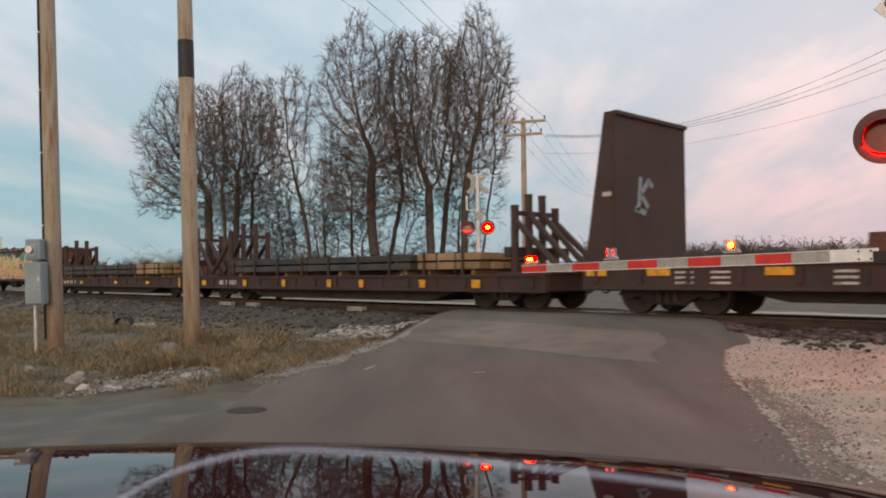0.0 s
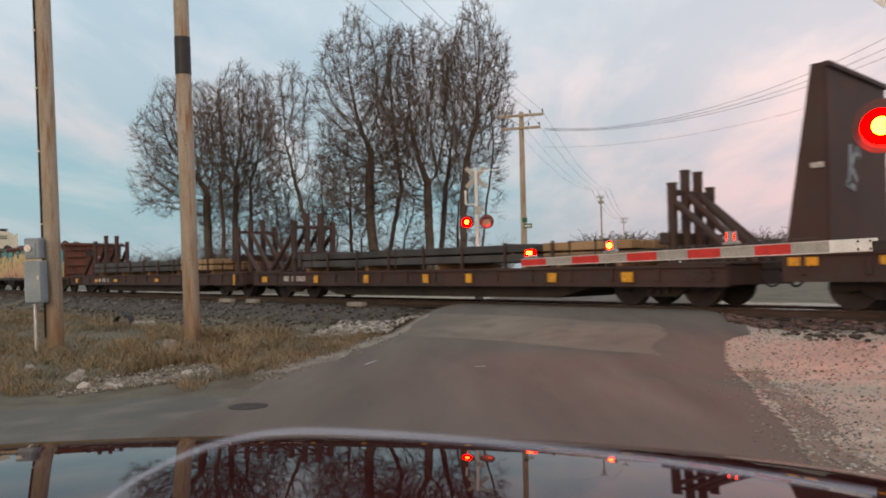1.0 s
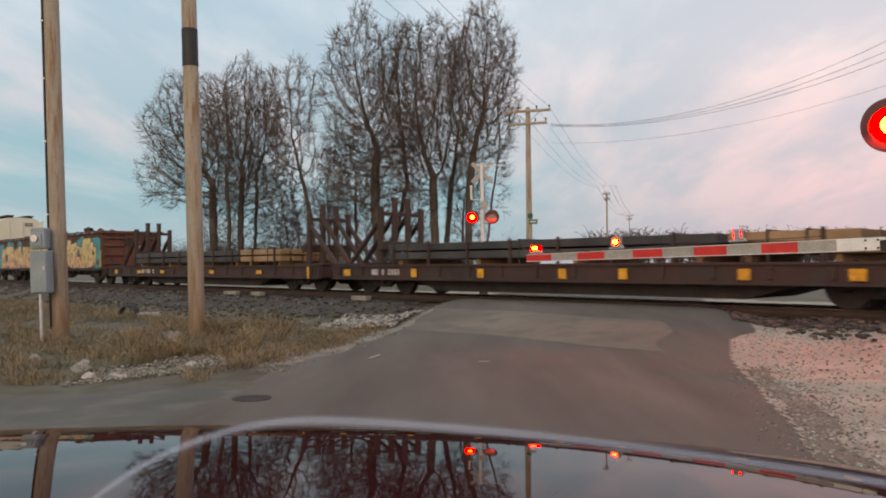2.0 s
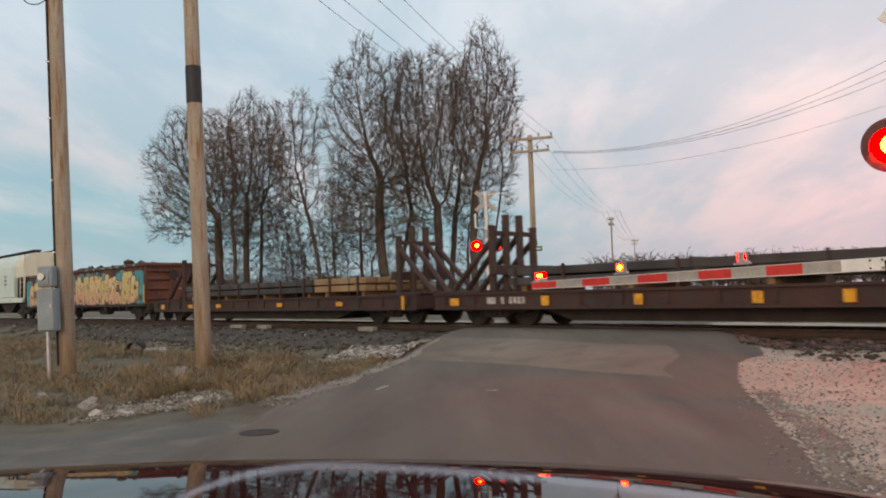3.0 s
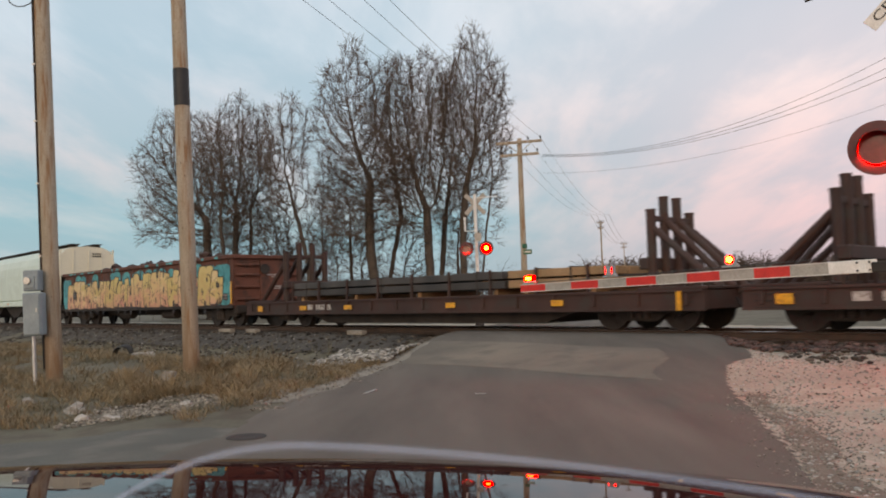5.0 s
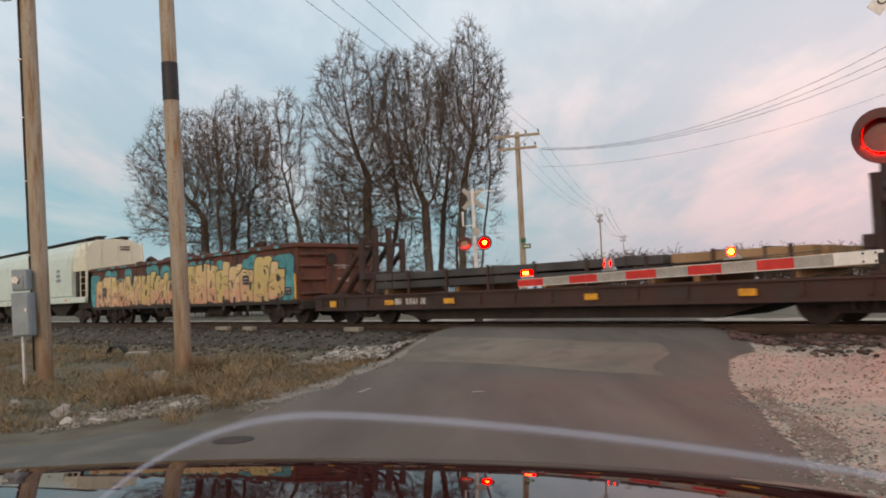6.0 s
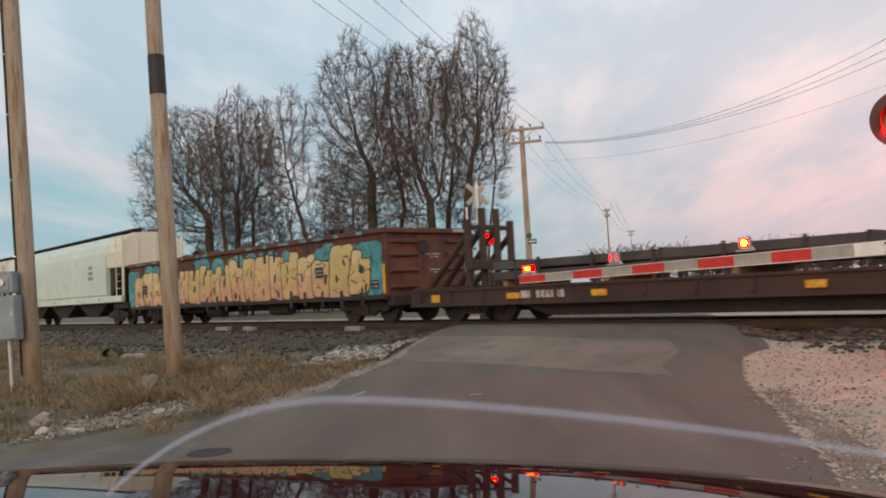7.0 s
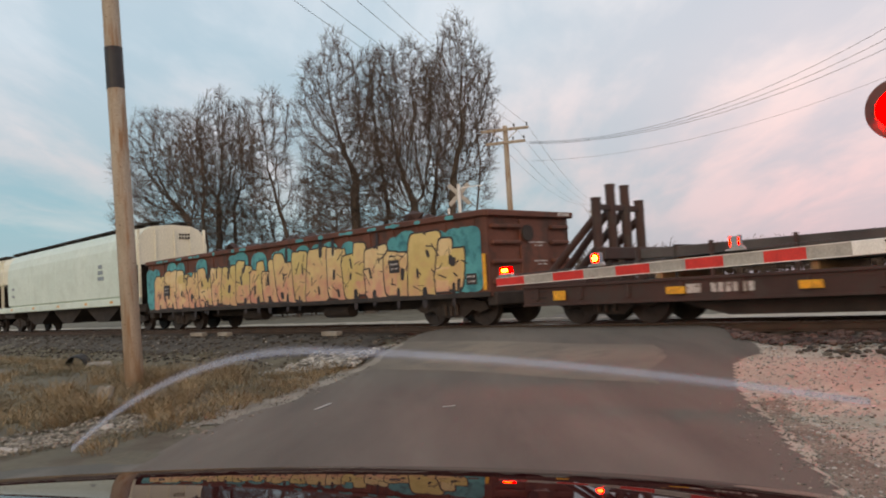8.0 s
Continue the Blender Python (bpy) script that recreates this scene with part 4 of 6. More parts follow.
    def blob(cx, cz, w, h, slant, k=18, square=0.55, wob=0.05):
        """A rounded, slightly crooked box outline."""
        pts = []
        for i in range(k):
            a = 2 * math.pi * i / k
            c, n_ = math.cos(a), math.sin(a)
            px = math.copysign(abs(c) ** square, c) * w / 2
            pz = math.copysign(abs(n_) ** square, n_) * h / 2
            g = 1 + rng.uniform(-wob, wob)
            pts.append((cx + px * g + slant * pz, cz + pz * g))
        return pts

    def grown(pts, by):
        cx, cz = sum(p_[0] for p_ in pts) / len(pts), sum(p_[1] for p_ in pts) / len(pts)
        return [(px + math.copysign(by, px - cx), pz + math.copysign(by, pz - cz)) for px, pz in pts]

    ink, inner = BM(), BM()
    x, k = -half + 0.62, 0
    while x < half - 1.3:
        share = (x + half) / (2 * half)
        w = rng.uniform(0.80, 1.12)
        lo, hi = 0.76 + rng.uniform(0, 0.07), 2.16 + 0.20 * share + rng.uniform(-0.08, 0.10)
        slant = rng.uniform(-0.16, 0.16)
        letter = []
        legs = rng.choice((1, 2, 2, 2, 3))
        for i in range(legs):
            lw = w / legs * rng.uniform(1.1, 1.35)
            cut_lo = lo + (rng.uniform(0.0, 0.12) if legs > 1 else 0)
            top = hi - (rng.uniform(0, 0.45) if legs > 1 and rng.random() < 0.4 else 0)
            letter.append(blob(x + w * (i + 0.5) / legs, (cut_lo + top) / 2, lw, top - cut_lo, slant, square=0.42))
        for i in range(rng.choice((1, 2, 2, 3))):
            letter.append(blob(x + w / 2 + rng.uniform(-0.05, 0.1), rng.uniform(lo + 0.25, hi - 0.25), w * rng.uniform(0.7, 1.25), rng.uniform(0.24, 0.42), 0, square=0.5, wob=0.09))
        k += 1
        tone = rng.randrange(3)
        for i, pts in enumerate(letter):
            block(ink, grown(pts, 0.042), -1.5608 - 0.0006 * k - 0.00003 * i)
            f_ = BM()
            block(f_, pts, -1.5611 - 0.0006 * k - 0.00003 * i)
            part("letter_stroke", f_, LETTER[tone if rng.random() < 0.7 else rng.randrange(3)], car)
        for i in range(rng.choice((1, 2, 2, 3))):
            block(inner, blob(x + w * rng.uniform(0.2, 0.8), rng.uniform(lo + 0.2, hi - 0.2), rng.uniform(0.08, 0.20), rng.uniform(0.16, 0.36), rng.uniform(-0.3, 0.3), 10), -1.5616 - 0.0006 * k - 0.00003 * i)
        for i in range(rng.choice((1, 1, 2))):
            cz = lo if rng.random() < 0.6 else hi
            block(inner, blob(x + w * rng.uniform(0.35, 0.65), cz, rng.uniform(0.10, 0.20), rng.uniform(0.4, 0.6), 0.05, 10), -1.5617 - 0.0006 * k - 0.00003 * i)
        for i in range(8):
            xx, zz = x + rng.uniform(0.05, w), rng.uniform(lo + 0.1, hi - 0.3)
            stroke(inner, xx, zz, xx + rng.uniform(-0.3, 0.3), zz + rng.uniform(-0.1, 0.35), rng.uniform(0.014, 0.045), -1.5618 - 0.0006 * k - 0.00002 * i)
        x += w * 0.93
    tagged(part("outline_paint", ink, INK, car, "black sprayed outlines"), kind="stuff")
    tagged(part("detail_paint", inner, INK, car), kind="stuff")
    for sx, sz, w, h in ((5.95, 1.62, 0.42, 0.34), (-7.6, 1.55, 0.5, 0.40), (half - 0.55, 1.15, 0.34, 0.26)):
        plate("data_panel", car, sx, sz, w, h, INK, "small black panel of stencil bars", -1.5815)
        bars(car, sx, sz + 0.06, w * 0.8, 0.04, 4, -1.5895)
        bars(car, sx, sz - 0.06, w * 0.7, 0.04, 3, -1.5895)
    b = BM()
    for i in range(26):
        xx = rng.uniform(-half + 0.3, half - 0.3)
        block(b, blob(xx, z1 - 0.07, rng.uniform(0.12, 0.5), rng.uniform(0.05, 0.12), 0, 10), -1.6425)
    tagged(part("rim_paint", b, TEAL, car, "teal and rust patches on the top rail"), kind="stuff")
    run_at(car, q)
    heap = thing("scrap_heap", "rusty dark scrap metal heaped above the rim of the gondola", "scrap")
    pts, sz = [], []
    rg = np.random.default_rng(4)
    for k in range(700):
        xx = rg.uniform(-half + 0.4, half - 0.4)
        hump = 0.28 + 0.14 * math.sin(xx * 1.3) + 0.1 * math.sin(xx * 3.1)
        pts.append((xx, rg.uniform(-1.3, 1.3), z1 - 0.35 + hump * rg.uniform(0.2, 1.0) - 0.25 * (xx > 6.5)))
        sz.append(rg.uniform(0.10, 0.26))
    pieces = scatter_stones("scrap", pts, sz, RUSTBROWN, "rusty scrap pieces", "", 0.8)
    pieces.parent = heap
    b = BM()
    box(b, (0, 0, 1.55), (2 * half - 0.3, 2.9, 1.6))
    part("scrap_mass", b, UNDER, heap)
    run_at(heap, q)


gondola(QD)


def hopper(q, label):
    car = thing("covered_hopper", label, "freight car", "freight cars")
    half, body = 9.75, 7.9
    prof = [(-1.50, 1.10), (-1.50, 1.42), (-1.60, 1.50), (-1.62, 2.2), (-1.62, 3.0), (-1.58, 3.5), (-1.46, 3.9), (-1.22, 4.20), (-0.85, 4.36), (0, 4.42)]
    full = prof + [(-y, z) for y, z in prof[-2::-1]]
    b = BM()
    prism(b, full, -body, body)
    part("barrel", b, HOPPER, car, "pale grey rounded hopper body", smooth=False)
    for y in (-1.56, 1.56):
        b = BM()
        box(b, (0, y, 1.26), (2 * half, 0.12, 0.30), bevel=0.02)
        part("side_sill", b, HOPPER, car)
    for x in np.linspace(-body, body, 5)[1:-1]:
        b = BM()
        prism(b, [(y * 1.004, z + 0.004) for y, z in full], x - 0.02, x + 0.02)
        part("weld_seam", b, HOPPER, car)
    for sgn in (-1, 1):
        b = BM()
        top = [(y * 0.985, z - 0.02) for y, z in full if z > 3.4]
        prism(b, [(-1.52, 2.75)] + top + [(1.52, 2.75)], sgn * body, sgn * (half - 0.10))
        part("end_box", b, HOPPEREND, car, "cream upper end panel")
        for y in (-0.75, 0.1, 0.8):
            b = BM()
            box(b, (sgn * (half - 0.08), y, 3.5), (0.05, 0.07, 1.4))
            part("end_post", b, HOPPEREND, car)
        for y in (-1.45, 1.45):
            b = BM()
            box(b, (sgn * (half - 0.12), y, 2.65), (0.10, 0.10, 3.1), bevel=0.01)
            part("corner_post", b, HOPPEREND, car)
            b = BM()
            for k in range(9):
                tube(b, (sgn * (half - 0.75), y * 1.06, 1.4 + k * 0.34), (sgn * (half - 0.18), y * 1.06, 1.4 + k * 0.34), 0.016, n=6)
            tube(b, (sgn * (half - 0.75), y * 1.06, 1.2), (sgn * (half - 0.75), y * 1.06, 4.2), 0.025, n=6)
            part("ladder", b, HOPPEREND, car)
        b = BM()
        slab(b, [(sgn * body, 1.1), (sgn * body, 2.75), (sgn * (half - 0.6), 2.75)], -1.4, 1.4)
        part("slope_sheet", b, UNDER, car, "grimy sloping end sheet")
        b = BM()
        box(b, (sgn * (half - 0.9), 0, 0.95), (1.8, 2.6, 0.3), bevel=0.02)
        part("end_platform", b, UNDER, car)
        b = BM()
        for k, z in enumerate((3.98, 3.84)):
            for j in range(4):
                box(b, (sgn * (half - 0.045), 0.32 + j * 0.13, z), (0.008, 0.09, 0.08))
        part("stencil", b, UNDER, car, "small dark reporting mark bars")
        add_truck(car, sgn * 7.9)
    for x in (-4.6, 0.0, 4.6):
        b = BM()
        slab(b, [(x - 2.1, 1.1), (x + 2.1, 1.1), (x + 0.6, 0.42), (x - 0.6, 0.42)], -1.1, 1.1)
        part("hopper_chute", b, UNDER, car)
    b = BM()
    box(b, (0, 0, 0.9), (2 * half - 0.6, 0.5, 0.3))
    part("centre_sill", b, UNDER, car)
    for y in (-0.62, 0.62):
        b = BM()
        box(b, (0, y, 4.52), (2 * half - 0.3, 0.5, 0.05))
        for k in range(15):
            box(b, (-half + 0.5 + k * (2 * half - 1.0) / 14, y, 4.45), (0.05, 0.5, 0.14))
        part("running_board", b, UNDER, car, "dark roof walkway grating")
    for k in range(5):
        b = BM()
        box(b, (-6.4 + k * 3.2, 0, 4.50), (1.6, 0.6, 0.14), bevel=0.04)
        part("roof_hatch", b, HOPPER, car)
    for k in range(3):
        plate("stencil", car, 5.9 - 0.02 * k, 2.35 + k * 0.26, 0.7 - 0.12 * k, 0.17, GREYBOX, "faded grey lettering bars", -1.632)
    for z in (2.0, 2.4):
        plate("stencil", car, -6.9, z, 0.4, 0.14, GREYBOX, "", -1.632)
    for x in (-7.3, -3.5, 0.3, 4.0, 7.0):
        plate("reflector", car, x, 1.27, 0.3, 0.10, YELLOW, "", -1.628)
    add_couplers(car, half)
    run_at(car, q)


hopper(QE, "pale grey covered hopper car with cream ends and roof walkways")
hopper(QF, "pale grey covered hopper car at the tail of the string")


# ---- poles, boxes and cables ----
def pole_shaft(bm, h, r0, r1, seed, n=16, rings=14):
    prev = None
    for k in range(rings + 1):
        t = k / rings
        r = r0 + (r1 - r0) * t
        ring = []
        for j in range(n):
            a = 2 * math.pi * j / n
            rr = r * (1 + 0.035 * noise.noise(Vector((math.cos(a) * 2, math.sin(a) * 2, t * 5 + seed))))
            ring.append(bm.verts.new((rr * math.cos(a), rr * math.sin(a), t * h)))
        if prev:
            for j in range(n):
                bm.faces.new((prev[j], prev[(j + 1) % n], ring[(j + 1) % n], ring[j]))
        prev = ring
    bm.faces.new(prev)
    return bm


pole = thing("wooden_pole", "weathered wooden pole with a black painted band", "utility pole", "roadside poles", m=pose(-5.12, 15.2, -0.12, 0, -1.65, 0))
part("shaft", pole_shaft(BM(), 12.0, 0.158, 0.132, 1), POLESTAIN, pole, smooth=True)
b = BM()
tube(b, (0, 0, 5.38), (0, 0, 6.12), 0.153, 0.151, 18)
part("band", b, BLACK, pole, "black painted band", smooth=False)

pole = thing("wooden_pole", "weathered wooden pole carrying grey meter boxes and a conduit", "utility pole", "roadside poles", m=pose(-8.25, 16.05, -0.15, 0, -2.1, 0))
part("shaft", pole_shaft(BM(), 12.0, 0.168, 0.142, 5), POLESTAIN, pole, smooth=True)
b = BM()
tube(b, (-0.135, -0.12, 0.3), (-0.13, -0.11, 12.0), 0.022, n=8)
part("riser_cable", b, UNDER, pole, "dark riser cable stapled up the pole")
for z in (2.6, 4.1, 5.4, 6.6, 8.0):
    b = BM()
    box(b, (-0.135, -0.13, z), (0.07, 0.05, 0.03))
    part("cable_staple", b, STEEL, pole)
b = BM()
box(b, (0, 0, 0), (0.37, 0.24, 0.86), bevel=0.02)
box(b, (0, -0.13, 0.0), (0.33, 0.02, 0.80), bevel=0.008)
cab = part("meter_box", b, GREYBOX, pole, "blue-grey steel service box", m=pose(-0.18, -0.33, 1.42))
b = BM()
box(b, (0.12, -0.155, 0.08), (0.03, 0.02, 0.07))
part("latch", b, STEEL, cab)
b = BM()
box(b, (0, 0, 0), (0.31, 0.22, 0.42), bevel=0.02)
box(b, (-0.02, -0.12, -0.03), (0.22, 0.03, 0.26), bevel=0.01)
met = part("meter_socket", b, GREYBOX, pole, "small grey meter socket", m=pose(-0.20, -0.31, 2.10))
b = BM()
tube(b, (-0.04, -0.12, 0.0), (-0.04, -0.19, 0.0), 0.075, 0.07, 16)
part("meter_glass", b, STEEL, met)
b = BM()
tube(b, (-0.20, -0.36, 0.0), (-0.20, -0.36, 1.0), 0.038, n=10)
part("conduit", b, STEEL, pole, "pale grey conduit")
b = BM()
for k in range(14):
    a0, a1 = k * 0.45, (k + 1) * 0.45
    tube(b, (-0.35 + 0.28 * math.cos(a0), -0.15, 8.05 + 0.22 * math.sin(a0)), (-0.35 + 0.28 * math.cos(a1), -0.15, 8.05 + 0.22 * math.sin(a1)), 0.012, n=5)
part("cable_loop", b, CABLE, pole, "loose loop of black cable")


def line_pole(x, y, h, arm, sign, label, girth=1.0):
    p_ = thing("line_pole", label, "utility pole", "power line poles", m=pose(x, y, 0, 0, -0.3, -14))
    part("shaft", pole_shaft(BM(), h, 0.20 * girth, 0.14 * girth, x), POLEWOOD, p_, smooth=True)
    for z, w in ((h - 0.25, arm), (h - 1.0, arm * 0.84)):
        b = BM()
        box(b, (0, -0.19, z), (w, 0.12, 0.15), bevel=0.01)
        a_ = part("crossarm", b, POLEWOOD, p_)
        for u in (-0.47, -0.2, 0.2, 0.47):
            b = BM()
            tube(b, (u * w, -0.19, z + 0.07), (u * w, -0.19, z + 0.20), 0.02, n=6)
            tube(b, (u * w, -0.19, z + 0.17), (u * w, -0.19, z + 0.30), 0.055, 0.035, n=8)
            part("insulator", b, UNDER, a_)
    for sgn in (-1, 1):
        b = BM()
        tube(b, (0, -0.2, h - 0.95), (sgn * arm * 0.28, -0.2, h - 0.3), 0.02, n=6)
        part("arm_brace", b, POLEWOOD, p_)
    if sign:
        b = BM()
        box(b, (0.28, -0.22, 3.95), (0.50, 0.02, 0.28), bevel=0.005)
        s1 = part("street_sign", b, GREEN, p_, "green street sign plate with pale bars")
        b = BM()
        box(b, (0.28, -0.233, 3.95), (0.34, 0.004, 0.07))
        part("sign_bar", b, WHITEPAINT, s1)
        b = BM()
        box(b, (0.1, -0.20, 4.3), (0.34, 0.02, 0.26), (0, 0, 40), 0.005)
        part("street_sign", b, GREEN, p_, "green street sign plate seen edge on")
    return p_


line_pole(3.72, 47.2, 10.75, 2.75, True, "pale wooden power line pole with two crossarms")
line_pole(19.1, 110, 11.4, 0.9, False, "distant wooden power line pole", 0.7)
line_pole(34.5, 172, 12.2, 1.5, False, "far distant wooden power line pole", 0.6)


line_pole(-13.4, -12.2, 12.6, 2.75, False, "wooden power line pole beside the road behind")
line_pole(24.1, 29.7, 14.2, 2.6, False, "wooden power line pole across the gravel lot")


def cable(pts, r, label):
    """A sagging cable through the given points."""
    b = BM()
    q = (Vector(pts[-1]) - Vector(pts[0])).to_track_quat("Z", "Y").to_matrix()
    rings = [[b.verts.new(Vector(p_) + q @ Vector((r * u, r * v, 0))) for u, v in ((1, 0), (0, 1), (-1, 0), (0, -1))] for p_ in pts]
    for a, c in zip(rings[:-1], rings[1:]):
        for k in range(4):
            b.faces.new((a[k], a[(k + 1) % 4], c[(k + 1) % 4], c[k]))
    solid("power_cable", b, CABLE, label, "cable", "power cables")


def sag(p0, p1, dip, n=18):
    return [tuple(a + (c - a) * t - (dip * 4 * t * (1 - t) if k == 2 else 0) for k, (a, c) in enumerate(zip(p0, p1))) for t in (i / n for i in range(n + 1))]


for u in (-1.25, -0.5, 0.5, 1.25):
    cable(sag((3.72 + u, 47.1, 10.75), (-13.4 + u * 1.02, -12, 12.6), 1.1, 30), 0.010, "thin overhead power cable along the road")
    cable(sag((3.72 + u, 47.3, 10.75), (19.1 + u, 109.8, 12.2), 1.2), 0.009, "thin overhead power cable beyond the tracks")
    cable(sag((19.1 + u, 110.2, 12.2), (34.5 + u, 172, 12.2), 1.2), 0.02, "thin distant power cable")
for z0, a, c in ((9.72, -4.9, 10.35), (9.66, -4.8, 9.35), (9.60, -4.7, 8.55), (8.6, -3.6, 6.6)):
    cable([(5.0 + 20 * u, 47 - 18 * u, z0 + a * u + c * u * u) for u in (i / 24 * 0.95 for i in range(25))], 0.010 if z0 > 9 else 0.006, "sagging overhead cable crossing the road")


# ---- crossing signals ----
FLASH = []


def flasher(parent, x, z, y, r, phase, face):
    """A round signal head whose lens disc turns its lit or its dark side out."""
    head = BM()
    tube(head, (x, y, z), (x, y + face * 0.02, z), r, n=36)
    tube(head, (x, y, z), (x, y - face * 0.24, z), r * 0.45, r * 0.34, 20)
    hd = part("signal_head", head, REDLITBLACK, parent, "round black signal background tinted red as if lit")
    b = BM()
    for k in range(16):
        a0, a1 = math.radians(-20 + k * 13.75), math.radians(-20 + (k + 1) * 13.75)
        rr = r * 0.66
        v = [b.verts.new((x + rr * math.cos(a), y + face * d, z + rr * math.sin(a) - (0.06 if d > 0.1 else 0))) for a, d in ((a0, 0.02), (a1, 0.02), (a1, 0.32), (a0, 0.32))]
        b.faces.new(v)
    bmesh.ops.solidify(b, geom=list(b.faces), thickness=0.008)
    part("visor", b, REDLITBLACK, hd, "black sun visor tinted red as if lit")
    lens = new("lens")
    b = BM()
    bmesh.ops.create_circle(b, cap_ends=True, segments=28, radius=r * 0.64)
    for v in b.verts:
        v.co = (v.co.x, face * 0.012, v.co.y)
    bmesh.ops.create_circle(b, cap_ends=True, segments=28, radius=r * 0.64)
    b.verts.ensure_lookup_table()
    for v in list(b.verts)[28:]:
        v.co = (v.co.x, -face * 0.012, v.co.y)
    core = BM()
    tube(core, (0, face * 0.013, 0), (0, face * 0.016, 0), r * 0.36, n=20)
    b.faces.ensure_lookup_table()
    me = link_mesh("lens", b, GLOW_RED)
    me.materials.append(REDGLASS)
    me.polygons[1].material_index = 1
    lens.data = None
    bpy.data.objects.remove(lens)
    lens = part("lens", me, GLOW_RED, hd, "red signal lens", m=pose(x, y + face * 0.045, z))
    c = link_mesh("lamp_core", core, GLOW_CORE)
    cr = new("lamp_core", c)
    # the bright core is one mesh with the lens
    me2 = bpy.data.meshes.new("lens")
    j = BM()
    j.from_mesh(me)
    n0 = len(j.faces)
    j.from_mesh(c)
    j.faces.ensure_lookup_table()
    for f in j.faces[n0:]:
        f.material_index = 2
    j.to_mesh(me2)
    j.free()
    for m_ in (GLOW_RED, REDGLASS, GLOW_CORE):
        me2.materials.append(m_)
    lens.data = me2
    bpy.data.objects.remove(cr)
    FLASH.append((lens, (x, y + face * 0.045, z), phase, 180.0))


def crossbuck(parent, z, y, length, face, words):
    for a in (45, -45):
        b = BM()
        box(b, (0, 0, 0), (length, 0.02, 0.23 if words else 0.19), bevel=0.004)
        ob = part("crossbuck_board", b, WHITEPAINT if words else GREYTAPE, parent, "white crossbuck board", m=pose(0, y + face * (0.03 if a > 0 else 0.0), z, 0, -a, 0))
        if words and a > 0:
            cu = bpy.data.curves.new("lettering", "FONT")
            cu.body, cu.size, cu.align_x, cu.align_y, cu.extrude = "CROSSING", 0.205, "CENTER", "CENTER", 0.001
            tmp = bpy.data.objects.new("lettering", cu)
            scene.collection.objects.link(tmp)
            me = bpy.data.meshes.new_from_object(tmp.evaluated_get(bpy.context.evaluated_depsgraph_get()))
            bpy.data.objects.remove(tmp)
            me.materials.clear()
            me.materials.append(BLACK)
            part("lettering", me, BLACK, ob, "black capital lettering", m=pose(0, face * 0.0135, 0, 90, 0, 0) @ Matrix.Diagonal((1.3, 1.0, 1.0, 1.0)))


def far_signal():
    s_ = thing("crossing_signal", "white crossing signal mast with crossbuck and twin red lamps", "crossing signal", "crossing signals", m=pose(*at_ground(0.80, 36.8), 0, -0.6, -6))
    b = BM()
    tube(b, (0, 0, 0), (0, 0, 6.15), 0.075, n=14)
    part("mast", b, WHITEPAINT, s_)
    b = BM()
    tube(b, (0, 0, 0), (0, 0, 0.25), 0.22, 0.18, 14)
    part("base", b, UNDER, s_)
    crossbuck(s_, 5.70, 0.10, 1.28, -1, False)
    b = BM()
    tube(b, (-0.50, 0, 3.62), (0.50, 0, 3.62), 0.035, n=8)
    part("lamp_arm", b, STEEL, s_)
    flasher(s_, -0.46, 3.62, -0.12, 0.33, 0, -1)
    flasher(s_, 0.46, 3.62, -0.12, 0.33, 1, -1)
    b = BM()
    tube(b, (0.0, 0.05, 5.98), (1.05, 0.05, 6.02), 0.022, n=6)
    part("guy_rod", b, WHITEPAINT, s_)
    b = BM()
    tube(b, (-0.5, 0, 4.45), (0, 0, 4.45), 0.02, n=6)
    tube(b, (-0.5, 0, 4.45), (-0.5, 0, 5.0), 0.045, n=8)
    tube(b, (-0.5, 0, 5.0), (-0.5, 0, 5.1), 0.07, 0.05, 10)
    part("bell", b, WHITEPAINT, s_, "white bell on a bracket")
    b = BM()
    box(b, (0.1, -0.1, 4.15), (0.30, 0.02, 0.38), bevel=0.005)
    part("sign_plate", b, GREYTAPE, s_)


def near_signal():
    s_ = thing("crossing_signal", "crossing signal mast with lettered crossbuck and red lamps", "crossing signal", "crossing signals", m=pose(6.95, 11.75, 0.05, 0, 0, -32))
    b = BM()
    tube(b, (0, 0, 0), (0, 0, 6.2), 0.075, n=14)
    part("mast", b, STEEL, s_)
    b = BM()
    box(b, (0, 0, 0.25), (0.5, 0.5, 0.5), bevel=0.04)
    part("base", b, UNDER, s_)
    crossbuck(s_, 5.74, -0.16, 1.5, -1, True)
    b = BM()
    tube(b, (-0.55, 0, 3.36), (0.55, 0, 3.36), 0.04, n=8)
    part("lamp_arm", b, STEEL, s_)
    flasher(s_, -0.52, 3.36, -0.20, 0.41, 0, -1)
    flasher(s_, 0.62, 3.36, -0.20, 0.41, 1, -1)
    b = BM()
    tube(b, (0, 0, 6.12), (-1.40, -0.2, 5.80), 0.02, n=8)
    part("guy_rod", b, UNDER, s_)


far_signal()
near_signal()

GATE0, GATE1 = Vector((1.10, 13.02, 1.47)), Vector((5.23, 10.01, 1.60))


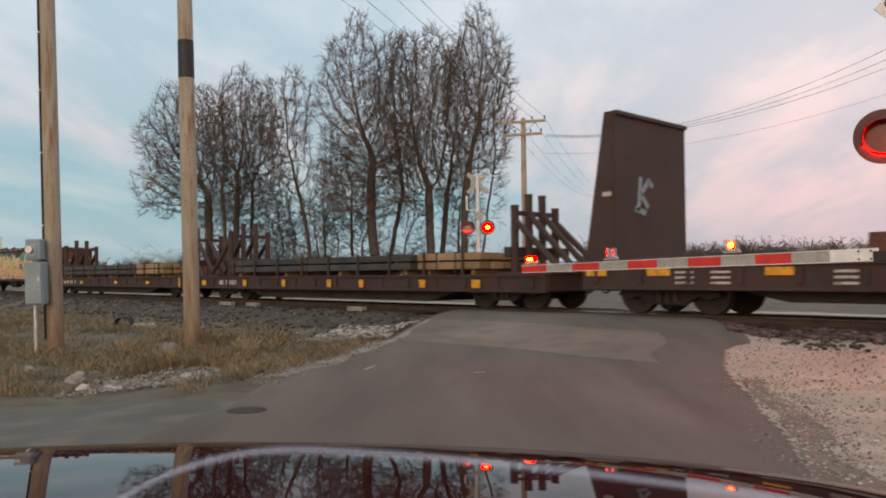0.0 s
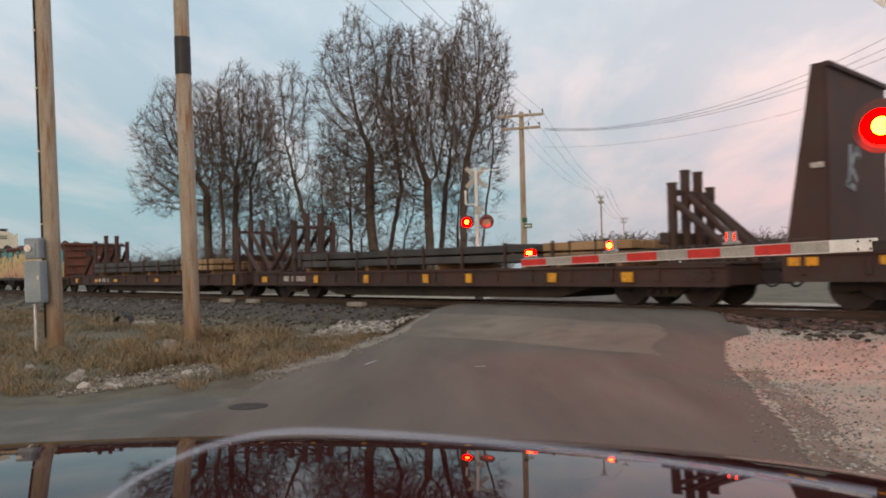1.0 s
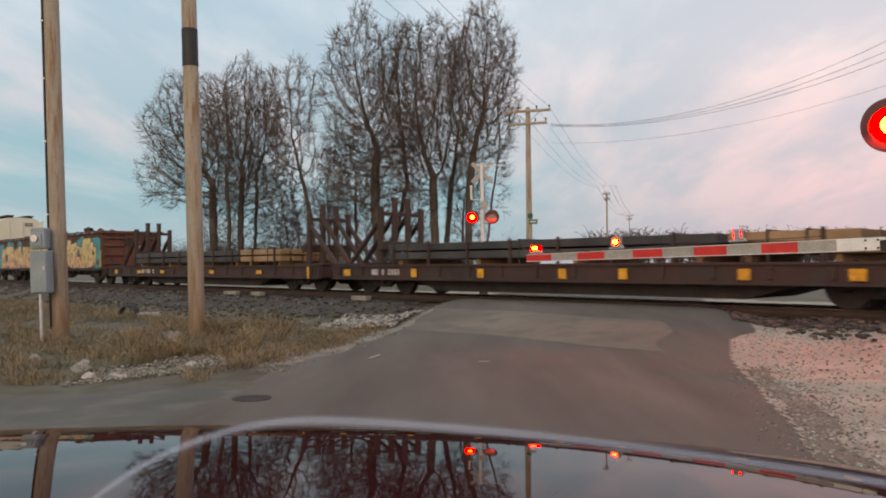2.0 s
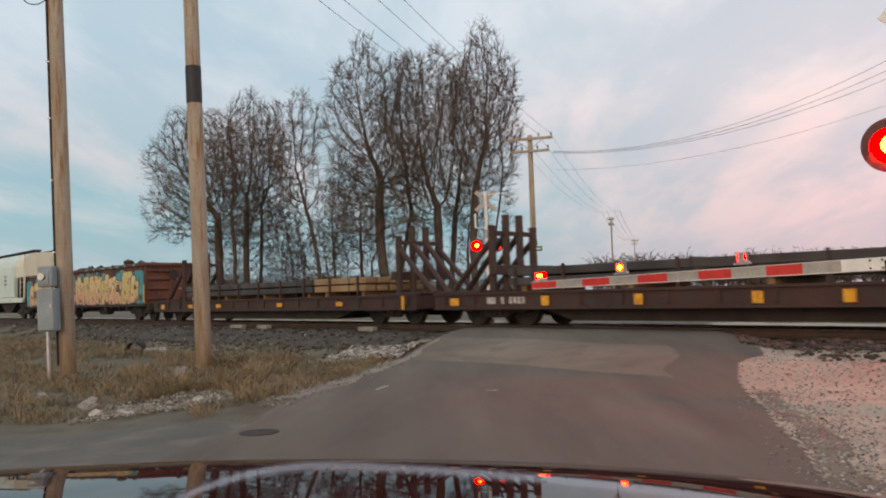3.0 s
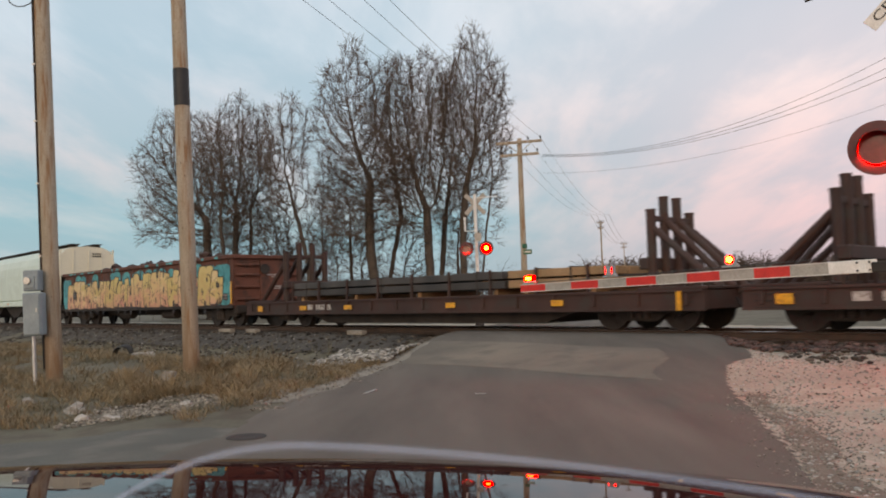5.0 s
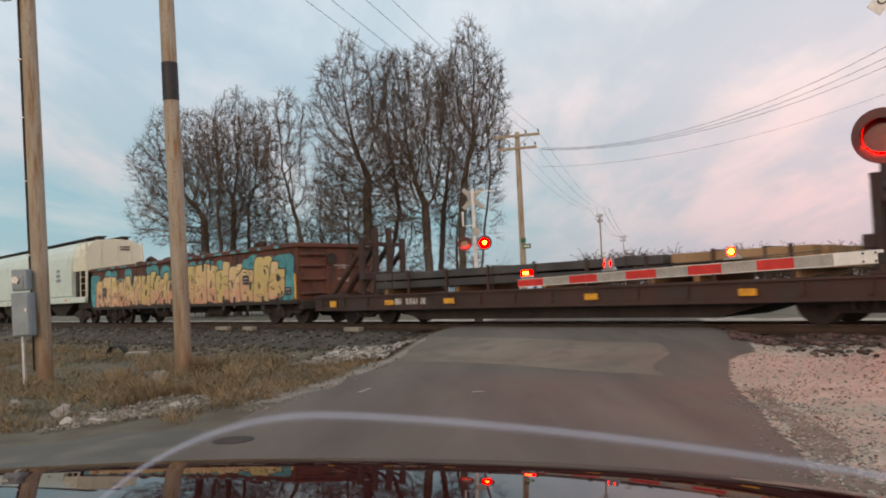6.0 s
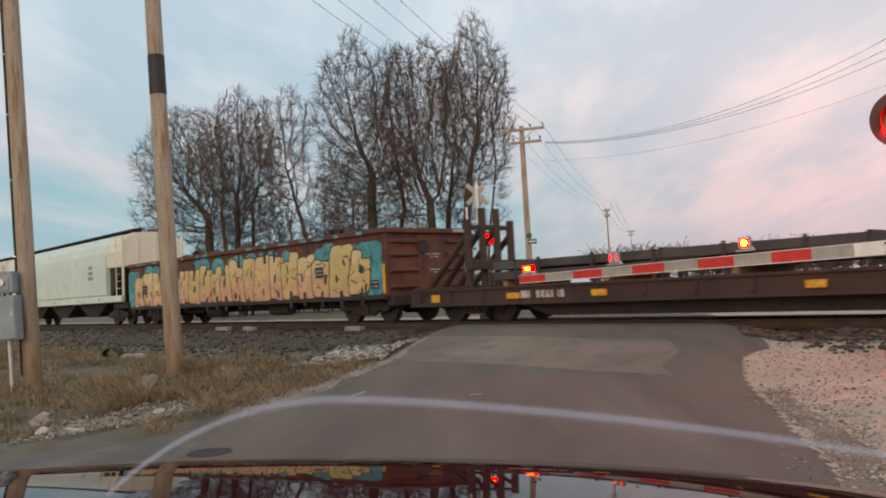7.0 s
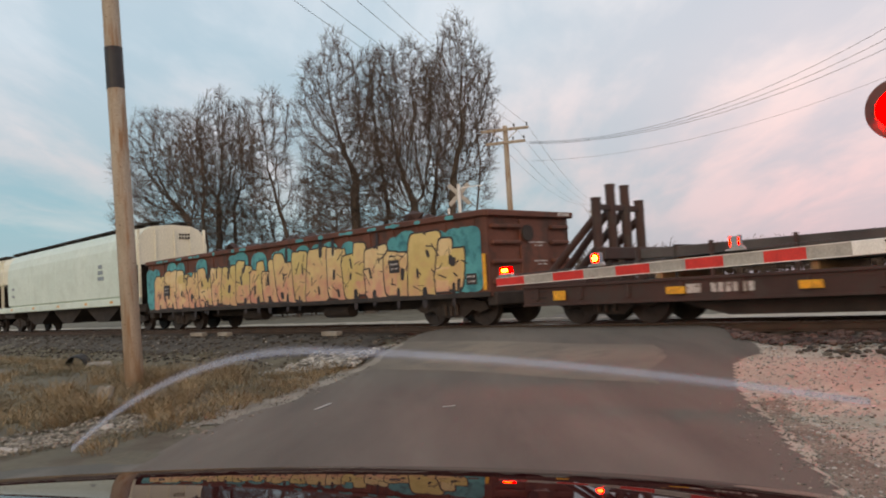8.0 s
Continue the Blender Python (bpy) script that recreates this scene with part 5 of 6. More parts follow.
def gate():
    d = GATE1 - GATE0
    ln = d.length
    yaw = math.degrees(math.atan2(d.y, d.x))
    rise = math.degrees(math.asin(d.z / ln))
    g = thing("crossing_gate", "lowered red and white striped crossing gate arm with red lamps", "crossing gate", m=pose(*GATE0, 0, -rise, yaw))
    n, x, step = 10, 0.0, 0.466
    for k in range(n):
        h0, h1 = 0.105 + 0.04 * k / n, 0.105 + 0.04 * (k + 1) / n
        b = BM()
        slab(b, [(k * step, -h0 / 2), ((k + 1) * step, -h1 / 2), ((k + 1) * step, h1 / 2), (k * step, h0 / 2)], -0.025, 0.025)
        part("stripe_panel", b, REDPAINT if k % 2 == 0 else GREYTAPE, g, "red reflective stripe" if k % 2 == 0 else "grey-white reflective stripe")
    for sgn in (-1, 1):
        b = BM()
        slab(b, [(0, sgn * 0.0525), (n * step, sgn * 0.0725), (n * step, sgn * 0.0815), (0, sgn * 0.0605)], -0.032, 0.032)
        part("edge_strip", b, WHITEPAINT, g, "white edge of the arm")
    b = BM()
    box(b, (n * step + 0.28, 0, 0.0), (0.56, 0.06, 0.165), bevel=0.008)
    sleeve = part("sleeve", b, WHITEPAINT, g, "white metal sleeve with bolts")
    for u, z in ((0.34, 0.05), (0.34, -0.05), (0.48, 0.05), (0.48, -0.05)):
        b = BM()
        tube(b, (n * step + u, -0.03, z), (n * step + u, -0.045, z), 0.014, n=8)
        part("bolt", b, UNDER, sleeve)
    b = BM()
    box(b, (n * step + 1.45, 0, -0.02), (1.9, 0.09, 0.13), bevel=0.01)
    part("root_arm", b, UNDER, g)
    b = BM()
    box(b, (n * step + 2.45, 0.1, -0.2), (0.45, 0.4, 0.7), bevel=0.03)
    box(b, (n * step + 2.45, 0.1, -1.05), (0.3, 0.3, 1.1), bevel=0.02)
    part("gate_mechanism", b, STEEL, g, "grey gate mechanism housing")
    for x, phase, sz in ((0.17, None, 0.055), (1.60, 0, 0.065), (3.42, 1, 0.065)):
        z = 0.07 + 0.011 * x
        b = BM()
        box(b, (x, 0, z + 0.012), (0.24, 0.07, 0.024), bevel=0.006)
        box(b, (x + 0.02, 0, z + 0.035), (0.15, 0.09, 0.03), bevel=0.008)
        hd = part("gate_lamp", b, STEEL, g, "small lamp housing on the arm")
        if phase is None:
            b = BM()
            box(b, (0, 0, 0), (0.15, 0.08, 0.08))
            n0 = len(b.faces)
            box(b, (0, -0.042, 0), (0.12, 0.004, 0.06))
            b.faces.ensure_lookup_table()
            for f in b.faces[n0:]:
                f.material_index = 1
            me = link_mesh("lens", b, GLOW_RED)
            me.materials.append(GLOW_CORE)
            part("lens", me, GLOW_RED, hd, "lit red lamp lens", m=pose(x, 0, z + 0.085))
        else:
            for cheek in (-0.0598, 0.0598):
                c_ = BM()
                box(c_, (x + cheek, 0, z + 0.105), (0.008, 0.110, 0.15))
                part("lamp_cheek", c_, GREYBOX, hd, "grey side plate of the lamp")
            b = BM()
            box(b, (0, 0, 0), (0.110, 0.094, 0.13))
            n0 = len(b.faces)
            for sg in (-1, 1):
                tube(b, (0, sg * 0.0475, 0), (0, sg * 0.051, 0), 0.058, n=20)
            n1 = len(b.faces)
            for sg in (-1, 1):
                tube(b, (0, sg * 0.0515, 0), (0, sg * 0.054, 0), 0.049, n=16)
            b.faces.ensure_lookup_table()
            for f in b.faces[n0:n1]:
                f.material_index = 1
            for f in b.faces[n1:]:
                f.material_index = 2
            me = link_mesh("lens", b, GREYBOX)
            me.materials.append(GLOW_RED)
            me.materials.append(GLOW_CORE)
            ln_ = part("lens", me, GREYBOX, hd, "red lamp lens", m=pose(x, 0, z + 0.105))
            FLASH.append((ln_, (x, 0, z + 0.105), phase, 90.0))
    b = BM()
    for k in range(12):
        x0, x1 = 0.2 + k * 0.36, 0.2 + (k + 1) * 0.36
        tube(b, (x0, 0, 0.078 + 0.011 * x0), (x1, 0, 0.078 + 0.011 * x1), 0.007, n=5)
    part("lamp_cable", b, CABLE, g)


gate()


# ---- trees ----
def grow_tree(foot, knee, lobes, seed):
    """Grows limbs step by step towards points strewn through the lobes of the crown. Returns nodes, parents and radii."""
    rng = np.random.default_rng(seed)
    goals = []
    for cx, cy, cz, rx, rz in lobes:
        cz, rz = cz - 0.7, rz + 0.9
        n = int(4.19 * rx * rx * rz * 4.8)
        v = rng.normal(0, 1, (n, 3))
        v /= (np.abs(v) ** 2.25).sum(1, keepdims=True) ** (1 / 2.25)
        v *= rng.uniform(0, 1, (n, 1)) ** 0.40 * (1 + 0.16 * np.sin(v[:, :1] * 5 + seed) * np.cos(v[:, 2:] * 6 + seed))
        goals.append(v * (rx * 1.06, rx * 1.06, rz * 1.05) + (cx, cy, cz))
    goals = np.concatenate(goals)
    step, kill = 0.42, 0.52
    foot, knee = np.array(foot, float), np.array(knee, float)
    nodes, parent = [foot], [-1]
    count = max(6, int(np.linalg.norm(knee - foot) / step))
    bend = rng.normal(0, 0.25, 2)
    for k in range(1, count + 1):
        u = k / count
        p = foot + (knee - foot) * np.array([u ** 1.4, u ** 1.4, u]) + np.array([*(bend * math.sin(u * 3.1)), 0])
        nodes.append(p + np.array([*rng.normal(0, 0.025, 2), 0]))
        parent.append(k - 1)
    nodes = np.array(nodes)
    near, which = np.full(len(goals), 1e9), np.zeros(len(goals), int)
    fresh, kids = np.arange(len(nodes)), np.zeros(len(nodes), int)
    for _ in range(75):
        d = np.linalg.norm(goals[:, None] - nodes[fresh][None], axis=2)
        j = d.argmin(1)
        m = d[np.arange(len(goals)), j]
        better = m < near
        near[better], which[better] = m[better], fresh[j[better]]
        keep = near > kill
        goals, near, which = goals[keep], near[keep], which[keep]
        act = near < 4.5
        if not act.any():
            break
        pull = np.zeros((len(nodes), 3))
        way = goals[act] - nodes[which[act]]
        np.add.at(pull, which[act], way / np.linalg.norm(way, axis=1, keepdims=True))
        src = np.unique(which[act])
        src = src[kids[src] < 2]
        stuck = kids[which] >= 2
        goals, near, which = goals[~(stuck & act)], near[~(stuck & act)], which[~(stuck & act)]
        if not len(src):
            fresh = np.arange(0)
            break
        kids[src] += 1
        d = pull[src] / np.maximum(np.linalg.norm(pull[src], axis=1, keepdims=True), 1e-6)
        d += rng.normal(0, 0.11, d.shape) + np.array([0, 0, 0.08])
        d /= np.linalg.norm(d, axis=1, keepdims=True)
        fresh = np.arange(len(nodes), len(nodes) + len(src))
        nodes = np.concatenate([nodes, nodes[src] + d * step])
        parent += list(src)
        kids = np.concatenate([kids, np.zeros(len(src), int)])
    r = np.zeros(len(nodes))
    for k in range(len(nodes) - 1, 0, -1):
        r[k] = max(r[k], 0.0122 ** 2.0)
        r[parent[k]] += r[k]
    return nodes, np.array(parent), r ** (1 / 2.0)


def twigs_of(nodes, parent, r, seed):
    """Short crooked twigs on every thin branch."""
    rng = random.Random(seed)
    segs = []
    for k in range(1, len(nodes)):
        if r[k] > 0.06:
            continue
        p, d = Vector(nodes[k]), (Vector(nodes[k]) - Vector(nodes[parent[k]])).normalized()
        for _ in range(rng.choice((4, 5, 6, 6))):
            q, w = p, (d + Vector((rng.gauss(0, 0.50), rng.gauss(0, 0.50), rng.gauss(0.20, 0.38)))).normalized()
            ln = rng.uniform(0.25, 0.55)
            for j in range(2):
                e = q + w * ln
                segs.append((q[:], e[:], 0.0124 - 0.002 * j, 0.0105 - 0.002 * j))
                q, w = e, (w + Vector((rng.gauss(0, 0.2), rng.gauss(0, 0.2), rng.gauss(0.1, 0.18)))).normalized()
    return segs


def tubes_np(segs, n):
    """Open tapered tubes, all at once."""
    P0, P1 = np.array([s[0] for s in segs]), np.array([s[1] for s in segs])
    R0, R1 = np.array([s[2] for s in segs]), np.array([s[3] for s in segs])
    D = P1 - P0
    D /= np.maximum(np.linalg.norm(D, axis=1, keepdims=True), 1e-9)
    A = np.where(np.abs(D[:, 2:3]) < 0.9, np.array([[0, 0, 1.0]]), np.array([[1.0, 0, 0]]))
    U = np.cross(D, A)
    U /= np.linalg.norm(U, axis=1, keepdims=True)
    V = np.cross(D, U)
    t = 2 * np.pi * np.arange(n) / n
    C = np.cos(t)[None, :, None] * U[:, None] + np.sin(t)[None, :, None] * V[:, None]
    a = P0[:, None] + C * R0[:, None, None]
    b_ = P1[:, None] + C * R1[:, None, None]
    verts = np.concatenate([a, b_], 1).reshape(-1, 3)
    k = np.arange(n)
    f = np.stack([k, (k + 1) % n, n + (k + 1) % n, n + k], -1)
    faces = (f[None] + (np.arange(len(segs)) * 2 * n)[:, None, None]).reshape(-1, 4)
    return verts, faces


def tree(x, y, knee, lobes, seed, label):
    """knee: where the bare stem ends, across and up; lobes: middle, half width and half height of each part of the crown."""
    t = thing("tree", label, "tree", "bare trees beyond the tracks", m=pose(x, y, 0))
    local = [(cx - x, cy - y, cz, rx, rz) for cx, cy, cz, rx, rz in lobes]
    nodes, parent, r = grow_tree((0, 0, -0.2), (knee[0] - x, 0, knee[1]), local, seed)
    r = r * (1 + 0.55 * smooth_step(0.07, 0.22, r))
    limbs, fine = [], []
    for k in range(1, len(nodes)):
        a = parent[k]
        (limbs if r[k] > 0.03 else fine).append((nodes[a], nodes[k], min(r[a], r[k] * 1.25), r[k]))
    flare = limbs[0]
    limbs[0] = (flare[0], flare[1], flare[2] * 1.35, flare[3])
    fine += twigs_of(nodes, parent, r, seed)
    part("trunk", mesh_from("trunk", *tubes_np(limbs, 7), BARK, True), BARK, t)
    part("crown", mesh_from("crown", *tubes_np(fine, 3), TWIG), TWIG, t, "dense crown of bare brown twigs")


tree(-23.6, 74, (-23.9, 9.2), [(-26.0, 74, 13.8, 4.1, 5.6), (-28.4, 74, 10.8, 2.4, 2.2)], 40, "bare winter tree with a spreading twiggy crown")
tree(-21.4, 70, (-21.4, 9.2), [(-21.2, 70, 13.9, 2.4, 5.1)], 41, "bare winter tree with a spreading twiggy crown")
tree(-20.5, 72, (-20.5, 9.9), [(-20.2, 72, 13.8, 3.2, 5.9)], 42, "bare winter tree with a spreading twiggy crown")
tree(-20.4, 75, (-20.0, 10.3), [(-19.1, 75, 14.5, 2.3, 5.3)], 43, "bare winter tree with a spreading twiggy crown")
tree(-13.4, 70, (-14.5, 8.8), [(-15.5, 70, 15.0, 2.5, 4.5)], 44, "bare winter tree with a spreading twiggy crown")
tree(-17.7, 78, (-18.2, 7.2), [(-18.6, 78, 8.6, 1.9, 3.0)], 45, "slim bare sapling among the larger trees")
tree(-13.0, 76, (-13.4, 7.5), [(-13.2, 76, 9.4, 1.9, 3.5)], 46, "slim bare sapling among the larger trees")
tree(-10.4, 77, (-10.8, 8.6), [(-11.2, 77, 10.5, 2.4, 4.1)], 47, "slim bare sapling among the larger trees")
tree(-7.3, 70, (-7.9, 11.9), [(-9.5, 70, 17.9, 3.3, 5.9), (-8.5, 70, 11.9, 4.2, 4.0)], 48, "tall bare winter tree with grey bark")
tree(-7.1, 73, (-5.5, 9.1), [(-6.1, 73, 18.0, 2.6, 5.7)], 49, "tall bare winter tree with grey bark")
tree(-2.8, 70, (-3.0, 9.3), [(-3.6, 70, 17.5, 3.5, 5.8), (-4.5, 70, 11.8, 3.1, 3.5)], 50, "tall bare winter tree with grey bark")
tree(-2.3, 74, (-1.5, 9.1), [(-0.7, 74, 16.2, 2.7, 7.1)], 51, "tall bare winter tree with grey bark")
tree(0.3, 70, (0.6, 11.6), [(1.4, 70, 18.3, 3.1, 6.6)], 52, "tall bare winter tree with grey bark")
tree(1.6, 72, (2.7, 10.4), [(3.0, 72, 15.2, 1.5, 6.9)], 53, "tall bare winter tree with grey bark")


tree(-25.6, 80, (-25.8, 4.8), [(-25.4, 80, 6.0, 2.2, 3.5)], 60, "slim bare sapling among the larger trees")
tree(-22.4, 80, (-23.0, 6.3), [(-22.4, 80, 7.8, 2.3, 4.6)], 61, "slim bare sapling among the larger trees")
tree(-18.6, 80, (-19.0, 4.4), [(-18.7, 80, 5.4, 2.2, 3.1)], 62, "slim bare sapling among the larger trees")
tree(-16.6, 78, (-16.5, 5.5), [(-17.1, 78, 6.8, 1.8, 3.9)], 63, "slim bare sapling among the larger trees")
tree(-14.8, 78, (-14.4, 4.7), [(-14.9, 78, 5.8, 2.1, 3.4)], 64, "slim bare sapling among the larger trees")
tree(-12.0, 76, (-11.9, 4.6), [(-12.4, 76, 5.7, 1.6, 3.3)], 65, "slim bare sapling among the larger trees")
tree(-9.4, 76, (-9.7, 4.7), [(-8.9, 76, 5.9, 2.2, 3.4)], 66, "slim bare sapling among the larger trees")
tree(-5.2, 78, (-5.6, 5.0), [(-4.8, 78, 6.1, 2.0, 3.6)], 67, "slim bare sapling among the larger trees")
tree(-0.6, 76, (-0.4, 6.4), [(-0.1, 76, 7.9, 2.2, 4.6)], 68, "slim bare sapling among the larger trees")


def far_woods(name, x0, x1, y, hlo, hhi, count, seed, k=1.0):
    """Hazy line of bare woods on the horizon, in one mesh."""
    rng = random.Random(seed)
    segs = []
    for _ in range(count):
        x, yy = rng.uniform(x0, x1), y + rng.uniform(-15, 30) * min(1, k * 2)
        h = rng.uniform(hlo, hhi)
        segs.append(((x, yy, -0.5), (x, yy, h * 0.5), 0.22 * k, 0.12 * k))
        for j in range(46):
            a, e = rng.uniform(0, 2 * math.pi), rng.uniform(0.2, 1.3)
            z0 = h * rng.uniform(0.12, 0.62)
            ln = h * rng.uniform(0.12, 0.32)
            p1 = (x + math.cos(a) * math.cos(e) * ln, yy + math.sin(a) * math.cos(e) * ln, z0 + math.sin(e) * ln)
            segs.append(((x, yy, z0), p1, 0.13 * k, 0.05 * k))
            for i in range(2):
                a2, e2 = a + rng.uniform(-0.9, 0.9), e + rng.uniform(-0.5, 0.5)
                segs.append((p1, (p1[0] + math.cos(a2) * 1.1, p1[1] + math.sin(a2) * 1.1, p1[2] + math.sin(e2) * 0.7), 0.08 * k, 0.03 * k))
    tagged(new(name, mesh_from(name, *tubes_np(segs, 3), TWIG)), "distant line of bare winter woods", "woods", kind="stuff")


far_woods("far_woods", 40, 260, 265, 11, 17, 380, 1)
far_woods("far_woods", -190, -70, 270, 7, 11.5, 90, 2)
far_woods("undergrowth", -30, 4.5, 76, 2.0, 5.5, 120, 3, 0.12)


# ---- the car the film is shot from ----
HOOD_Y0, HOOD_Y1 = 0.40, 1.33


def hood_height(x, y):
    """x across from the middle line, y forward, in metres: a long flat crown that rolls off to the fenders and dips to the nose."""
    d = y - HOOD_Y1
    lip, nose = max(0.0, y - (HOOD_Y1 - 0.26)) / 0.26, max(0.0, y - (HOOD_Y1 - 0.05)) / 0.05
    return 1.066 - 0.100 * d - 0.036 * d * d - 0.0085 * lip ** 2 - 0.050 * abs(x) ** 5.6 - 0.008 * nose ** 2.5


def car_front():
    car = thing("car", "dark red car with a glossy hood reflecting the sky", "car")
    nu, nv = 60, 60
    verts, faces = [], []
    for j in range(nv + 1):
        v = j / nv
        for i in range(nu + 1):
            u = -1 + 2 * i / nu
            x = u * (1.04 - 0.05 * v ** 3)
            y = HOOD_Y0 + (HOOD_Y1 - HOOD_Y0) * v
            verts.append((x, y - 0.30 * u * u * v, hood_height(x, y)))
    W = nu + 1
    for j in range(nv):
        for i in range(nu):
            faces.append((j * W + i, j * W + i + 1, (j + 1) * W + i + 1, (j + 1) * W + i))
    hood = part("hood", mesh_from("hood", verts, faces, HOODPAINT, True), HOODPAINT, car, "glossy dark red hood")
    sol = hood.modifiers.new("thickness", "SOLIDIFY")
    sol.thickness, sol.offset = 0.02, -1
    b = BM()
    for k in range(20):
        u0, u1 = -1 + k / 10, -1 + (k + 1) / 10
        f = lambda u: (u * 0.98, HOOD_Y1 + 0.01 - 0.30 * u * u, hood_height(u * 0.98, HOOD_Y1) - 0.03)
        tube(b, f(u0), f(u1), 0.016, n=6)
    part("hood_seal", b, RUBBER, car, "black rubber hood seal")
    for sgn in (-1, 1):
        b = BM()
        for k in range(12):
            v0, v1 = k / 12, (k + 1) / 12
            f = lambda v: (sgn * (1.06 - 0.05 * v ** 3), HOOD_Y0 + (HOOD_Y1 - HOOD_Y0 - 0.28) * v, hood_height(1.04, HOOD_Y0 + (HOOD_Y1 - HOOD_Y0) * v) - 0.07)
            tube(b, f(v0), f(v1), 0.07, n=10)
        part("fender", b, HOODPAINT, car, "dark red fender", smooth=True)
    b = BM()
    box(b, (0, 0.36, 1.08), (1.9, 0.12, 0.06), bevel=0.02)
    part("cowl", b, RUBBER, car, "black plastic cowl")
    b = BM()
    box(b, (0, 0.80, 0.66), (1.9, 0.86, 0.62), bevel=0.08)
    part("front_body", b, HOODPAINT, car, "dark red front body")
    b = BM()
    box(b, (0, 1.24, 0.52), (1.9, 0.22, 0.34), bevel=0.06)
    part("bumper", b, RUBBER, car, "dark front bumper")
    for sgn in (-1, 1):
        b = BM()
        tube(b, (sgn * 0.80, 0.78, 0.34), (sgn * 1.02, 0.78, 0.34), 0.335, n=28)
        wh = part("front_wheel", b, RUBBER, car, "black tyre")
        b = BM()
        tube(b, (sgn * 1.00, 0.78, 0.34), (sgn * 1.03, 0.78, 0.34), 0.21, n=20)
        part("rim", b, STEEL, wh)
    return car


# see-through pale colour that stands in for reflected light
def reflection_material(name, colour, share):
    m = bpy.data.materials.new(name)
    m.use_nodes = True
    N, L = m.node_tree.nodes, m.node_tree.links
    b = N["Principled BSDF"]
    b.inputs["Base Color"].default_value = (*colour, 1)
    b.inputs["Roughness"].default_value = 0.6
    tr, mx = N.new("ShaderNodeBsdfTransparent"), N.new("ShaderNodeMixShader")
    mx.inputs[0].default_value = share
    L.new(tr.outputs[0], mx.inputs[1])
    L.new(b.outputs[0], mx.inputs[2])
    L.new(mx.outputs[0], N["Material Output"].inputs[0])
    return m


def windscreen_reflection(car):
    """A thin translucent bow, added to stand in for a reflection in the windscreen."""
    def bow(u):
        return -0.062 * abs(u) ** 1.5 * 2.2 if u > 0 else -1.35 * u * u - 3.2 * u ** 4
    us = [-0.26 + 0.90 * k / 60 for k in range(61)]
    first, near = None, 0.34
    # wider, fainter strips give the painted reflection a soft edge
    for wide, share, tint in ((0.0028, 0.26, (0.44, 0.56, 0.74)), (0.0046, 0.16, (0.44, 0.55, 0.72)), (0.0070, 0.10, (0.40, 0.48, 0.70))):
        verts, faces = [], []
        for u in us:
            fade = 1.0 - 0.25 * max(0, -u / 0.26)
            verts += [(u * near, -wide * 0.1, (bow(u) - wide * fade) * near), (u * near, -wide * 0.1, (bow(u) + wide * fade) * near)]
        for k in range(60):
            faces.append((2 * k, 2 * k + 2, 2 * k + 3, 2 * k + 1))
        ob = part("windscreen_reflection", mesh_from("windscreen_reflection", verts, faces, reflection_material("reflection_strip", tint, share)), None, first or car, "pale translucent strip painted as a windscreen reflection")
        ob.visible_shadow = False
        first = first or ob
    return first


CAR = car_front()
REFLECTION = windscreen_reflection(CAR)


# ---- everything that moves ----
CAR_WAY = [(0.0, 0.155, -0.18), (4.7, 0.155, -0.18), (5.2, 0.175, -0.11), (5.6, 0.20, 0.0), (6.0, 0.242, 0.138), (6.5, 0.305, 0.409), (7.0, 0.382, 0.728), (7.5, 0.474, 1.086), (8.0, 0.565, 1.455)]
ON = [(0.45, 1.10), (1.62, 2.22), (2.80, 3.40), (3.97, 4.58), (5.15, 5.85), (6.32, 6.92), (7.60, 8.10)]


def car_lean(t):
    """Degrees by which the car leans as it rolls towards the crossing."""
    return float(np.interp(t, [0.0, 4.0, 6.0, 8.0], [0.2, 0.4, 1.2, 2.0]))


